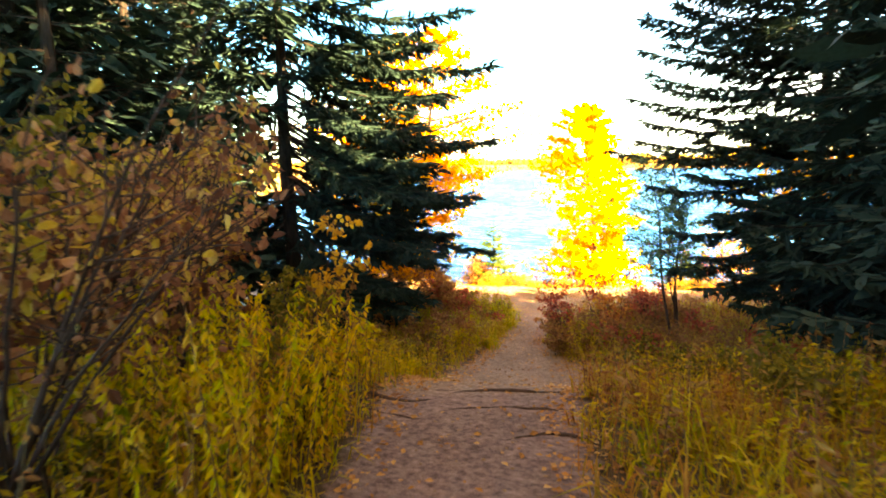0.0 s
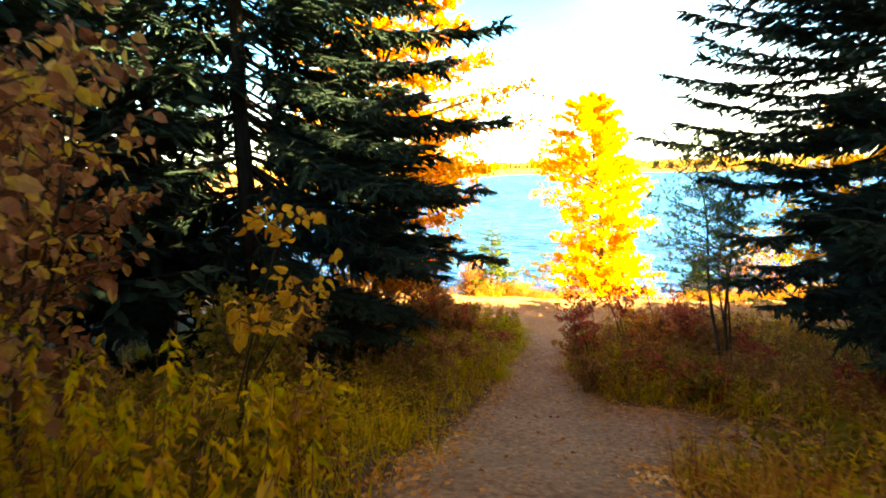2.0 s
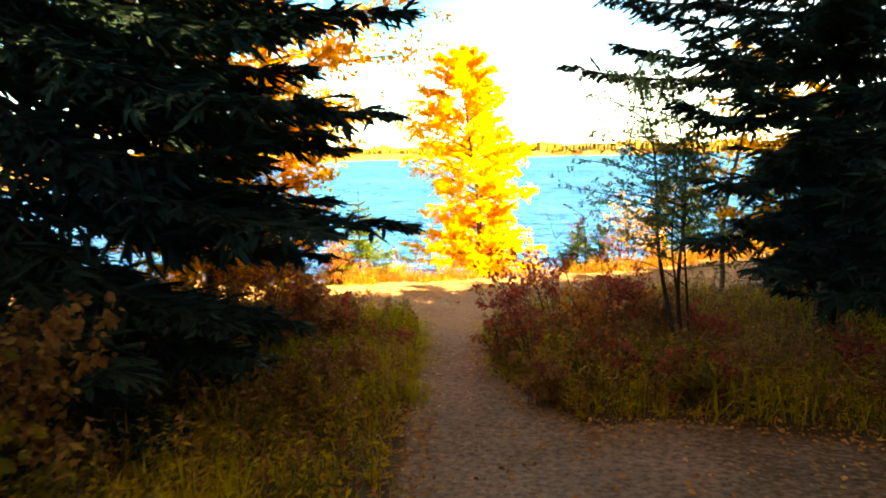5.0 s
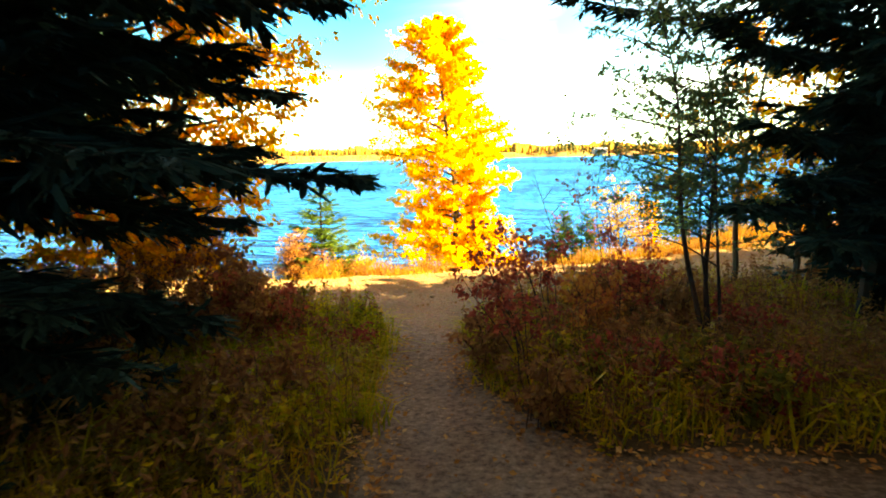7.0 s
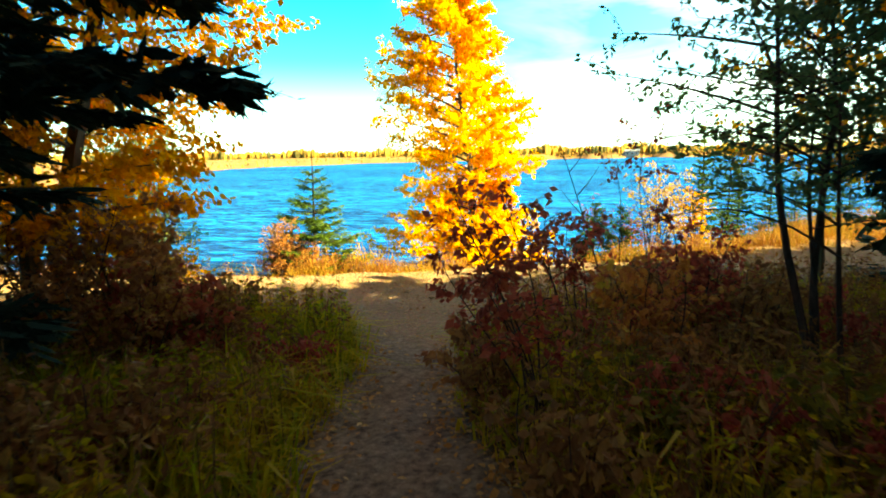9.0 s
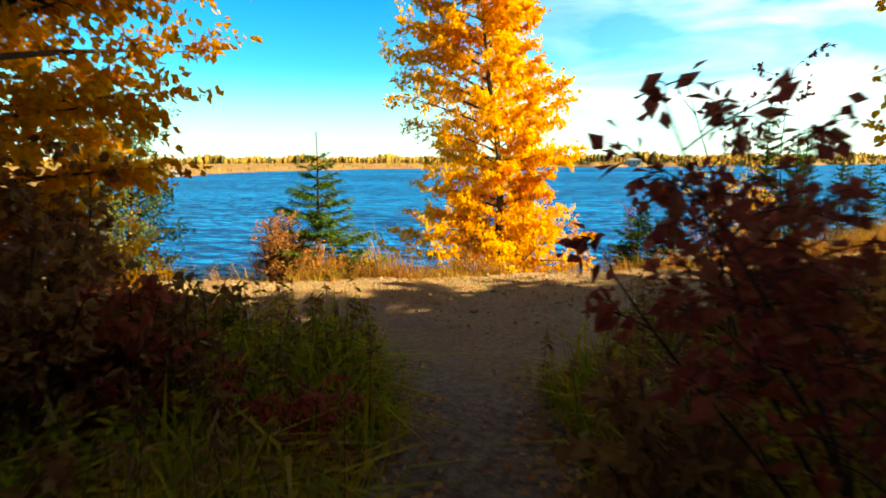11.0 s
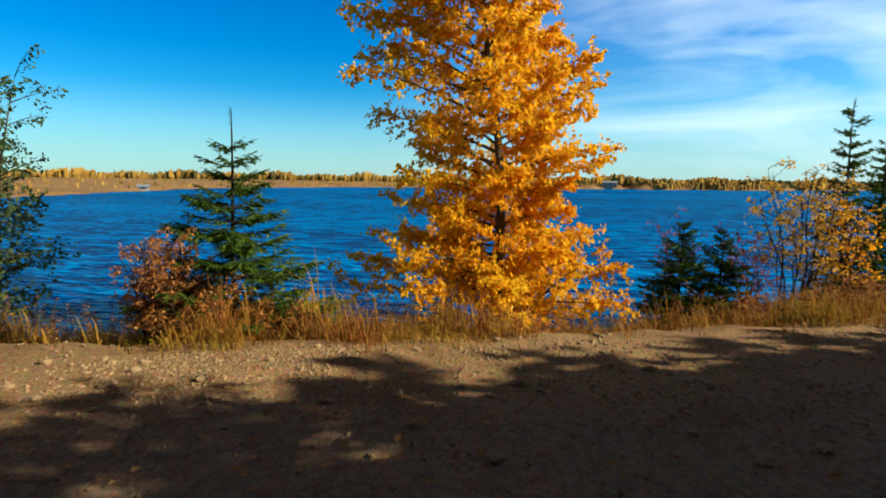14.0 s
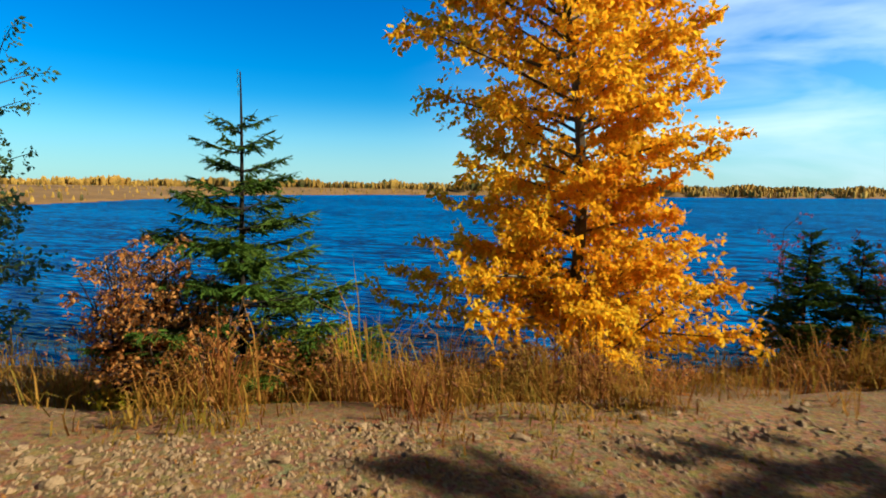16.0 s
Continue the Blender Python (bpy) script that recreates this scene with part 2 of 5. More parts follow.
def ground_material():
    m, n, l = material("earth_and_gravel")
    tc = n.new("ShaderNodeTexCoord")
    o = tc.outputs["Object"]
    mask = n.new("ShaderNodeAttribute")
    mask.attribute_name = "bare"
    road = n.new("ShaderNodeAttribute")
    road.attribute_name = "gravel"
    far = n.new("ShaderNodeAttribute")
    far.attribute_name = "meadow"
    humus = n.new("ShaderNodeAttribute")
    humus.attribute_name = "humus"
    n1 = noise_node(n, l, o, 0.9, 5.0)
    n2 = noise_node(n, l, o, 14.0, 6.0, 0.7)
    n3 = noise_node(n, l, o, 38.0, 6.0, 0.75)
    soil = ramp_node(n, [(0.25, (0.045, 0.032, 0.018)), (0.6, (0.10, 0.065, 0.03)), (0.9, (0.15, 0.11, 0.05))])
    l.new(n2.outputs["Fac"], soil.inputs["Fac"])
    path = ramp_node(n, [(0.34, (0.09, 0.060, 0.046)), (0.52, (0.26, 0.185, 0.14)), (0.72, (0.44, 0.33, 0.255))])
    l.new(n2.outputs["Fac"], path.inputs["Fac"])
    vor = n.new("ShaderNodeTexVoronoi")
    vor.inputs["Scale"].default_value = 26.0
    l.new(o, vor.inputs["Vector"])
    grav = ramp_node(n, [(0.28, (0.075, 0.040, 0.018)), (0.5, (0.32, 0.18, 0.075)), (0.76, (0.56, 0.36, 0.18))])
    l.new(n3.outputs["Fac"], grav.inputs["Fac"])
    stone = mix_colour(n, l, 0.35, grav.outputs["Color"], vor.outputs["Color"], "SOFT_LIGHT")
    big = ramp_node(n, [(0.3, (0.7, 0.68, 0.66)), (0.7, (1, 1, 1))])
    l.new(n1.outputs["Fac"], big.inputs["Fac"])
    wob = n.new("ShaderNodeMath")
    wob.operation = "MULTIPLY_ADD"
    wob.inputs[1].default_value = 0.5
    l.new(n2.outputs["Fac"], wob.inputs[0])
    l.new(mask.outputs["Fac"], wob.inputs[2])
    edge = ramp_node(n, [(0.62, (0, 0, 0)), (0.88, (1, 1, 1))])
    l.new(wob.outputs[0], edge.inputs["Fac"])
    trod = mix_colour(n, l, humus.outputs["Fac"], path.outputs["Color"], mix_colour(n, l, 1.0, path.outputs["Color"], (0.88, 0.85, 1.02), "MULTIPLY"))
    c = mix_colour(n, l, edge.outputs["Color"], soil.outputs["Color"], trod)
    c = mix_colour(n, l, road.outputs["Fac"], c, stone)
    c = mix_colour(n, l, 1.0, c, big.outputs["Color"], "MULTIPLY")
    mead = noise_node(n, l, o, 0.05, 8.0, 0.75)
    mr = ramp_node(n, [(0.3, (0.09, 0.055, 0.02)), (0.45, (0.20, 0.105, 0.035)), (0.58, (0.27, 0.15, 0.05)), (0.7, (0.12, 0.085, 0.03))])
    l.new(mead.outputs["Fac"], mr.inputs["Fac"])
    c = mix_colour(n, l, far.outputs["Fac"], c, mr.outputs["Color"])
    p = n.new("ShaderNodeBsdfPrincipled")
    p.inputs["Roughness"].default_value = 0.92
    p.inputs["Specular IOR Level"].default_value = 0.2
    l.new(c, p.inputs["Base Color"])
    b1 = n.new("ShaderNodeBump")
    b1.inputs["Strength"].default_value, b1.inputs["Distance"].default_value = 0.8, 0.035
    l.new(n2.outputs["Fac"], b1.inputs["Height"])
    b2 = n.new("ShaderNodeBump")
    b2.inputs["Strength"].default_value, b2.inputs["Distance"].default_value = 1.0, 0.022
    l.new(n3.outputs["Fac"], b2.inputs["Height"])
    l.new(b1.outputs[0], b2.inputs["Normal"])
    l.new(b2.outputs[0], p.inputs["Normal"])
    out = n.new("ShaderNodeOutputMaterial")
    l.new(p.outputs[0], out.inputs["Surface"])
    return m


def water_material():
    m, n, l = material("lake_water")
    tc = n.new("ShaderNodeTexCoord")
    mp = n.new("ShaderNodeMapping")
    mp.inputs["Rotation"].default_value = (0, 0, radians(-12))
    mp.inputs["Scale"].default_value = (0.4, 1.5, 1)
    l.new(tc.outputs["Object"], mp.inputs["Vector"])
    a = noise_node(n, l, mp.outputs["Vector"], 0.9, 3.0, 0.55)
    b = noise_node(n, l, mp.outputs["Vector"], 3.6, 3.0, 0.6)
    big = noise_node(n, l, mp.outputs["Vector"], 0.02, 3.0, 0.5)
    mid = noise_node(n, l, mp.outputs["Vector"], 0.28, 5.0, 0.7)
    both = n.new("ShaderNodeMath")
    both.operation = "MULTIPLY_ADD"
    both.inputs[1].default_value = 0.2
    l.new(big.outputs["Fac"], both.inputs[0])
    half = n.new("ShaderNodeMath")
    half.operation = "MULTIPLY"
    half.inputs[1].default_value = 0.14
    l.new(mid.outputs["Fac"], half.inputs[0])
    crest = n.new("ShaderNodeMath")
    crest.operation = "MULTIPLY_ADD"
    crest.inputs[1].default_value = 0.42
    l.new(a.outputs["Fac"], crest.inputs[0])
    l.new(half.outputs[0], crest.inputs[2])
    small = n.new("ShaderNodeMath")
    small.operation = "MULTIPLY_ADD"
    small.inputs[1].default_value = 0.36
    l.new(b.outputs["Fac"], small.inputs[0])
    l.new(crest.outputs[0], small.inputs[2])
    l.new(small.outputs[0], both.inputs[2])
    # wave light and dark painted into the body colour, on top of the bump
    ripple_shade = ramp_node(n, [(0.49, (0.0, 0.011, 0.085)), (0.56, (0.0, 0.054, 0.26)), (0.62, (0.004, 0.20, 0.56))])
    l.new(both.outputs[0], ripple_shade.inputs["Fac"])
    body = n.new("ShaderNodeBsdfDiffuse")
    l.new(ripple_shade.outputs["Color"], body.inputs["Color"])
    gloss = n.new("ShaderNodeBsdfGlossy")
    gloss.inputs["Roughness"].default_value = 0.1
    gloss.inputs["Color"].default_value = (0.34, 0.74, 1.0, 1)
    b1 = n.new("ShaderNodeBump")
    b1.inputs["Strength"].default_value, b1.inputs["Distance"].default_value = 1.0, 0.7
    l.new(a.outputs["Fac"], b1.inputs["Height"])
    b2 = n.new("ShaderNodeBump")
    b2.inputs["Strength"].default_value, b2.inputs["Distance"].default_value = 1.0, 0.1
    l.new(b.outputs["Fac"], b2.inputs["Height"])
    l.new(b1.outputs[0], b2.inputs["Normal"])
    l.new(b2.outputs[0], gloss.inputs["Normal"])
    l.new(b2.outputs[0], body.inputs["Normal"])
    lw = n.new("ShaderNodeFresnel")
    lw.inputs["IOR"].default_value = 1.33
    l.new(b2.outputs[0], lw.inputs["Normal"])
    amount = n.new("ShaderNodeMapRange")
    amount.inputs["To Min"].default_value, amount.inputs["To Max"].default_value = 0.04, 0.55
    l.new(lw.outputs[0], amount.inputs["Value"])
    mix = n.new("ShaderNodeMixShader")
    l.new(amount.outputs[0], mix.inputs["Fac"])
    l.new(body.outputs[0], mix.inputs[1])
    l.new(gloss.outputs[0], mix.inputs[2])
    out = n.new("ShaderNodeOutputMaterial")
    l.new(mix.outputs[0], out.inputs["Surface"])
    return m


def stone_material():
    m, n, l = material("field_stone")
    tc = n.new("ShaderNodeTexCoord")
    info = n.new("ShaderNodeObjectInfo")
    geo = n.new("ShaderNodeNewGeometry")
    a = noise_node(n, l, tc.outputs["Object"], 30.0, 5.0, 0.65)
    r = ramp_node(n, [(0.3, (0.20, 0.128, 0.066)), (0.7, (0.42, 0.285, 0.16))])
    l.new(a.outputs["Fac"], r.inputs["Fac"])
    add = n.new("ShaderNodeMath")
    add.operation = "ADD"
    l.new(info.outputs["Random"], add.inputs[0])
    l.new(geo.outputs["Random Per Island"], add.inputs[1])
    t = ramp_node(n, [(0.0, (0.45, 0.42, 0.40)), (0.5, (0.85, 0.78, 0.70)), (1.0, (1.0, 0.98, 0.95))])
    half = n.new("ShaderNodeMath")
    half.operation = "MULTIPLY"
    half.inputs[1].default_value = 0.5
    l.new(add.outputs[0], half.inputs[0])
    l.new(half.outputs[0], t.inputs["Fac"])
    p = n.new("ShaderNodeBsdfPrincipled")
    p.inputs["Roughness"].default_value = 0.85
    l.new(mix_colour(n, l, 1.0, r.outputs["Color"], t.outputs["Color"], "MULTIPLY"), p.inputs["Base Color"])
    bump = n.new("ShaderNodeBump")
    bump.inputs["Strength"].default_value, bump.inputs["Distance"].default_value = 0.6, 0.01
    l.new(a.outputs["Fac"], bump.inputs["Height"])
    l.new(bump.outputs[0], p.inputs["Normal"])
    out = n.new("ShaderNodeOutputMaterial")
    l.new(p.outputs[0], out.inputs["Surface"])
    return m


def paint_material(name, colour):
    m, n, l = material(name)
    tc = n.new("ShaderNodeTexCoord")
    a = noise_node(n, l, tc.outputs["Object"], 0.8, 4.0)
    r = ramp_node(n, [(0.3, tuple(0.8 * c for c in colour)), (0.7, colour)])
    l.new(a.outputs["Fac"], r.inputs["Fac"])
    p = n.new("ShaderNodeBsdfPrincipled")
    p.inputs["Roughness"].default_value = 0.6
    l.new(r.outputs["Color"], p.inputs["Base Color"])
    out = n.new("ShaderNodeOutputMaterial")
    l.new(p.outputs[0], out.inputs["Surface"])
    return m


WHITE_WALL, GREY_ROOF, DARK_GLASS = paint_material("grey_white_siding", (0.3, 0.29, 0.27)), paint_material("grey_roof", (0.22, 0.23, 0.25)), paint_material("dark_window", (0.03, 0.035, 0.04))
EARTH, WATER, STONE = ground_material(), water_material(), stone_material()


# ---- mesh tools ----
class Geo:
    """Collects points and faces, and links them as one mesh."""

    def __init__(self):
        self.v, self.f, self.m, self.n = [], [], [], 0

    def add(self, verts, faces, mat=0):
        verts, faces = np.asarray(verts, float).reshape(-1, 3), np.asarray(faces, int)
        self.v.append(verts)
        self.f.append(faces + self.n)
        self.m.append(np.full(len(faces), mat))
        self.n += len(verts)

    def link(self, name, mats, parent=None, smooth=False):
        me = bpy.data.meshes.new(name)
        v = np.concatenate(self.v)
        loops = np.concatenate([f.ravel() for f in self.f])
        total = np.concatenate([np.full(len(f), f.shape[1]) for f in self.f])
        start = np.concatenate([[0], np.cumsum(total)[:-1]])
        me.vertices.add(len(v))
        me.vertices.foreach_set("co", v.ravel())
        me.loops.add(len(loops))
        me.loops.foreach_set("vertex_index", loops)
        me.polygons.add(len(total))
        me.polygons.foreach_set("loop_start", start)
        me.polygons.foreach_set("loop_total", total)
        me.polygons.foreach_set("material_index", np.concatenate(self.m))
        me.polygons.foreach_set("use_smooth", np.full(len(total), smooth))
        for m in mats if isinstance(mats, (list, tuple)) else [mats]:
            me.materials.append(m)
        me.update(calc_edges=True)
        me.validate()
        ob = new(name, me)
        if parent:
            ob.parent = parent
        return ob


def unit(a):
    return a / np.maximum(np.linalg.norm(a, axis=-1, keepdims=True), 1e-9)


def tube(geo, pts, radii, sides=6, mat=0):
    pts, radii = np.asarray(pts, float), np.asarray(radii, float)
    d = unit(np.gradient(pts, axis=0))
    ref = np.where(np.abs(d[:, 2:3]) > 0.9, [[1.0, 0, 0]], [[0, 0, 1.0]])
    a = unit(np.cross(d, ref))
    b = np.cross(d, a)
    ang = np.linspace(0, 2 * np.pi, sides, endpoint=False)
    ring = pts[:, None] + radii[:, None, None] * (np.cos(ang)[None, :, None] * a[:, None] + np.sin(ang)[None, :, None] * b[:, None])
    n = len(pts)
    i, j = np.meshgrid(np.arange(n - 1), np.arange(sides), indexing="ij")
    k = (j + 1) % sides
    geo.add(ring, np.stack([i * sides + j, i * sides + k, (i + 1) * sides + k, (i + 1) * sides + j], -1).reshape(-1, 4), mat)


KITE = np.array([(0, 0, 0), (0.3, 0.45, 0.1), (0, 1, 0), (-0.3, 0.45, 0.1)])
KITE_F = np.array([(0, 1, 2), (0, 2, 3)])
BROAD = np.array([(0, 0, 0), (0.33, 0.3, 0.1), (0.27, 0.7, 0.08), (0, 1, -0.04), (-0.27, 0.7, 0.08), (-0.33, 0.3, 0.1)])
BROAD_F = np.array([(0, 1, 2, 3), (0, 3, 4, 5)])


def curled_leaf(rows=7):
    """A broad pointed leaf, folded along its midrib and curling at the tip."""
    t = np.linspace(0, 1, rows)
    w = 0.36 * np.sin(np.pi * t ** 0.8) ** 0.75 + 0.004
    w = w * (1 + 0.1 * (np.arange(rows) % 2))
    c = -0.5 * t ** 2
    pts = np.stack([np.stack([-w, t + 0.04, c + 0.45 * w], -1), np.stack([0 * t, t, c], -1), np.stack([w, t + 0.04, c + 0.45 * w], -1)], 1).reshape(-1, 3)
    k = np.arange(rows - 1)[:, None] * 3
    return pts, np.concatenate([k + [0, 1, 4, 3], k + [1, 2, 5, 4]])


CURLED, CURLED_F = curled_leaf()
SPRAY = np.array([(0.5, 0, 0), (-0.5, 0, 0), (0, 1, 0)])
SPRAY_F = np.array([(0, 1, 2)])


def leaves(geo, rng, p, d, size, width=1.0, shape=KITE, faces=KITE_F, mat=0, flat=0.0):
    """Leaves at points p, pointing along d."""
    n = len(p)
    if not n:
        return
    d = unit(d)
    up = rng.normal(size=(n, 3)) * (1 - flat) + np.array([0, 0, 1.0]) * flat
    x = unit(np.cross(d, up))
    z = np.cross(x, d)
    s = np.asarray(size).reshape(-1, 1, 1)
    w = np.asarray(width).reshape(-1, 1, 1)
    t = shape[None]
    v = p[:, None] + s * (t[..., 0:1] * w * x[:, None] + t[..., 1:2] * d[:, None] + t[..., 2:3] * z[:, None])
    f = (np.arange(n)[:, None, None] * len(shape) + faces[None]).reshape(-1, faces.shape[1])
    geo.add(v.reshape(-1, 3), f, mat)


def thing(name, x, y, z, label, category, group="", turn=0.0):
    ob = tagged(new(name), label, category, group)
    ob.matrix_basis = pose(x, y, z, 0, 0, turn)
    return ob


# ---- the lie of the land ----
# across: away from the wood towards the lake; along: down the shore
ACROSS, ALONG = np.array([-0.39, 0.92]), np.array([0.92, 0.39])
WATER_Z = -4.4
SLOPE_S = [-200, -60, -20, -7.4, -2, -1, 0.7, 3, 5, 7, 10, 13, 13.7, 14.3, 15.0, 16.0, 17.0, 18.3, 21, 40]
SLOPE_Z = [9, 4.5, 1.6, 0.15, -0.7, -1.0, -1.75, -2.33, -2.65, -2.9, -3.0, -3.08, -3.12, -3.24, -3.55, -3.9, -4.15, -4.45, -5.2, -7]
TRAIL = [(8.5, -9.5, 0.8), (6.4, -6.6, 0.8), (4.3, -3.6, 0.72), (2.9, -1.1, 0.95), (1.8, 1.4, 1.1), (0.75, 4.0, 0.95), (-0.45, 6.2, 0.55), (-0.98, 8.1, 0.55), (-1.6, 9.6, 0.8)]
SHORE_AZ = [-180, -112, -95, -75, -54, -45, -36, -24, -5, 6, 14, 20, 27, 45, 66, 70, 180]
SHORE_R = [40, 44, 60, 80, 112, 175, 300, 400, 415, 420, 440, 560, 720, 700, 400, 30, 40]


def smooth(a, lo, hi):
    t = np.clip((a - lo) / (hi - lo), 0, 1)
    return t * t * (3 - 2 * t)


def wave(x, y, f, k=0.0):
    return (np.sin(x * f + 1.3 + k) * np.cos(y * f * 1.17 + 0.4 + k) + 0.5 * np.sin(x * f * 2.3 + y * f * 1.9 + k)) / 1.5


def trail_gap(x, y):
    """How far outside the trail's edge a place lies (below 0: on it)."""
    best = np.full(np.shape(x), 1e9)
    for (ax, ay, aw), (bx, by, bw) in zip(TRAIL, TRAIL[1:]):
        dx, dy = bx - ax, by - ay
        t = np.clip(((x - ax) * dx + (y - ay) * dy) / (dx * dx + dy * dy), 0, 1)
        best = np.minimum(best, np.hypot(x - ax - t * dx, y - ay - t * dy) - (aw + t * (bw - aw)))
    bay = np.hypot((x - 3.1) / 1.9, (y - 3.3) / 1.75) - 1
    return np.minimum(best, bay * 1.6)


def road_gap(x, y):
    """The same for the track along the shore."""
    s, v = x * ACROSS[0] + y * ACROSS[1], x * ALONG[0] + y * ALONG[1]
    near = 9.6 - 1.3 * smooth(v, 1.6, 2.6) + 1.0 * smooth(v, 3.3, 4.0) + 2.1 * smooth(v, 4.5, 7.5) + 0.2 * wave(x, y, 1.1)
    far = 13.4 + 0.25 * wave(x, y, 0.8, 2.0) + 0.9 * smooth(v, 6, 12) + 0.8 * smooth(-v, 1.0, 5.0)
    return np.maximum(near - s, s - far)


def ground_z(x, y):
    x, y = np.asarray(x, float), np.asarray(y, float)
    s, v = x * ACROSS[0] + y * ACROSS[1], x * ALONG[0] + y * ALONG[1]
    out = 3.6 * smooth(v, 10, 16) + 0.9 * smooth(v, 6, 11) + 0.9 * smooth(-v, 1.5, 5.0)
    sh = np.where(s > 13, 13 + np.maximum(s - 13 - out * smooth(s, 13, 14), 0) * 1.0, s)
    z = np.interp(sh, SLOPE_S, SLOPE_Z)
    near = np.hypot(x, y - 6) < 60
    rough = 0.05 * wave(x, y, 1.7) + 0.02 * wave(x, y, 5.1, 1.0)
    off = smooth(np.minimum(trail_gap(x, y), road_gap(x, y)), -0.2, 0.9)
    z = z + np.where(near, rough * (0.35 + 0.9 * off) + 0.07 * off * (s < 13), 0)
    r = np.hypot(x + 2, y - 10)
    az = np.degrees(np.arctan2(x + 2, y - 10))
    edge = np.interp(az, SHORE_AZ, SHORE_R)
    edge = edge * (1 + 0.025 * np.sin(az * 0.9) + 0.012 * np.sin(az * 2.7))
    rise = np.maximum(edge + 25, np.where(az < 5, 430, 0))
    far = WATER_Z - 0.8 + 1.2 * smooth(r, edge - 6, edge + 6) + 4.3 * smooth(r, edge, rise) + 6 * smooth(r, rise, rise + 700)
    far = far + 0.35 * wave(x, y, 0.035) * smooth(r, edge + 5, edge + 60)
    return np.where((s > 19) & (r > edge - 6), np.maximum(z, far), z)


def gz(x, y):
    return float(ground_z(x, y))


def axis(lo, hi, step, reach, grow=1.055):
    mid = np.arange(lo, hi + step / 2, step)
    arms = np.cumsum(step * grow ** np.arange(1, 400))
    arms = arms[arms < reach]
    return np.concatenate([lo - arms[::-1], mid, hi + arms])


def build_ground():
    xs, ys = axis(-13.0, 10.0, 0.28, 2600, 1.08), axis(-8.0, 20.5, 0.28, 2600, 1.08)
    x, y = np.meshgrid(xs, ys, indexing="xy")
    z = ground_z(x, y)
    s = x * ACROSS[0] + y * ACROSS[1]
    geo = Geo()
    nx, ny = len(xs), len(ys)
    i, j = np.meshgrid(np.arange(nx - 1), np.arange(ny - 1), indexing="xy")
    a = (j * nx + i).ravel()
    geo.add(np.stack([x, y, z], -1).reshape(-1, 3), np.stack([a, a + 1, a + nx + 1, a + nx], -1))
    ob = geo.link("ground", EARTH, smooth=True)
    bare = 1 - smooth(trail_gap(x, y), -0.25, 0.35)
    on_road = 1 - smooth(road_gap(x, y), -0.3, 0.5)
    bare = np.maximum(bare, on_road)
    gravel = on_road * (0.55 + 0.45 * smooth(s + 0.5 * wave(x, y, 0.9), 11.2, 12.3))
    shore = smooth(s, 12.6, 13.2) * (1 - smooth(s, 15.5, 18)) * 0.85
    meadow = smooth(np.hypot(x + 2, y - 10), 55, 75)
    # the side clearing is less trodden
    bare = bare * (1 - 0.5 * smooth(x, 2.0, 2.9) * smooth(y, -0.8, 0.8))
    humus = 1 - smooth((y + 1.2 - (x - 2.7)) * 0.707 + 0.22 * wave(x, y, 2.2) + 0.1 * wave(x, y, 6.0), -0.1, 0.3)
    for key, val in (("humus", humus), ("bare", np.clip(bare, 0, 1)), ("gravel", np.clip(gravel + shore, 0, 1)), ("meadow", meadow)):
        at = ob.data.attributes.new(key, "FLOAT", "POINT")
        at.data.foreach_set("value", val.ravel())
    return tagged(ob, "bare trail, gravel track, wooded slope and far shore", "ground", kind="structure")


def build_water():
    geo = Geo()
    geo.add([(-3000, -200, WATER_Z), (3000, -200, WATER_Z), (3000, 3500, WATER_Z), (-3000, 3500, WATER_Z)], [(0, 1, 2, 3)])
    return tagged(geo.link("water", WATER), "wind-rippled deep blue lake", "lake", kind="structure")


build_ground()
build_water()


# ---- conifers ----
FINGER = np.array([(0, 0, 0), (0.5, 0.2, 0), (0.42, 0.7, 0), (0, 1, 0), (-0.42, 0.7, 0), (-0.5, 0.2, 0)])
FINGER_F = np.array([(0, 1, 2, 3), (0, 3, 4, 5)])


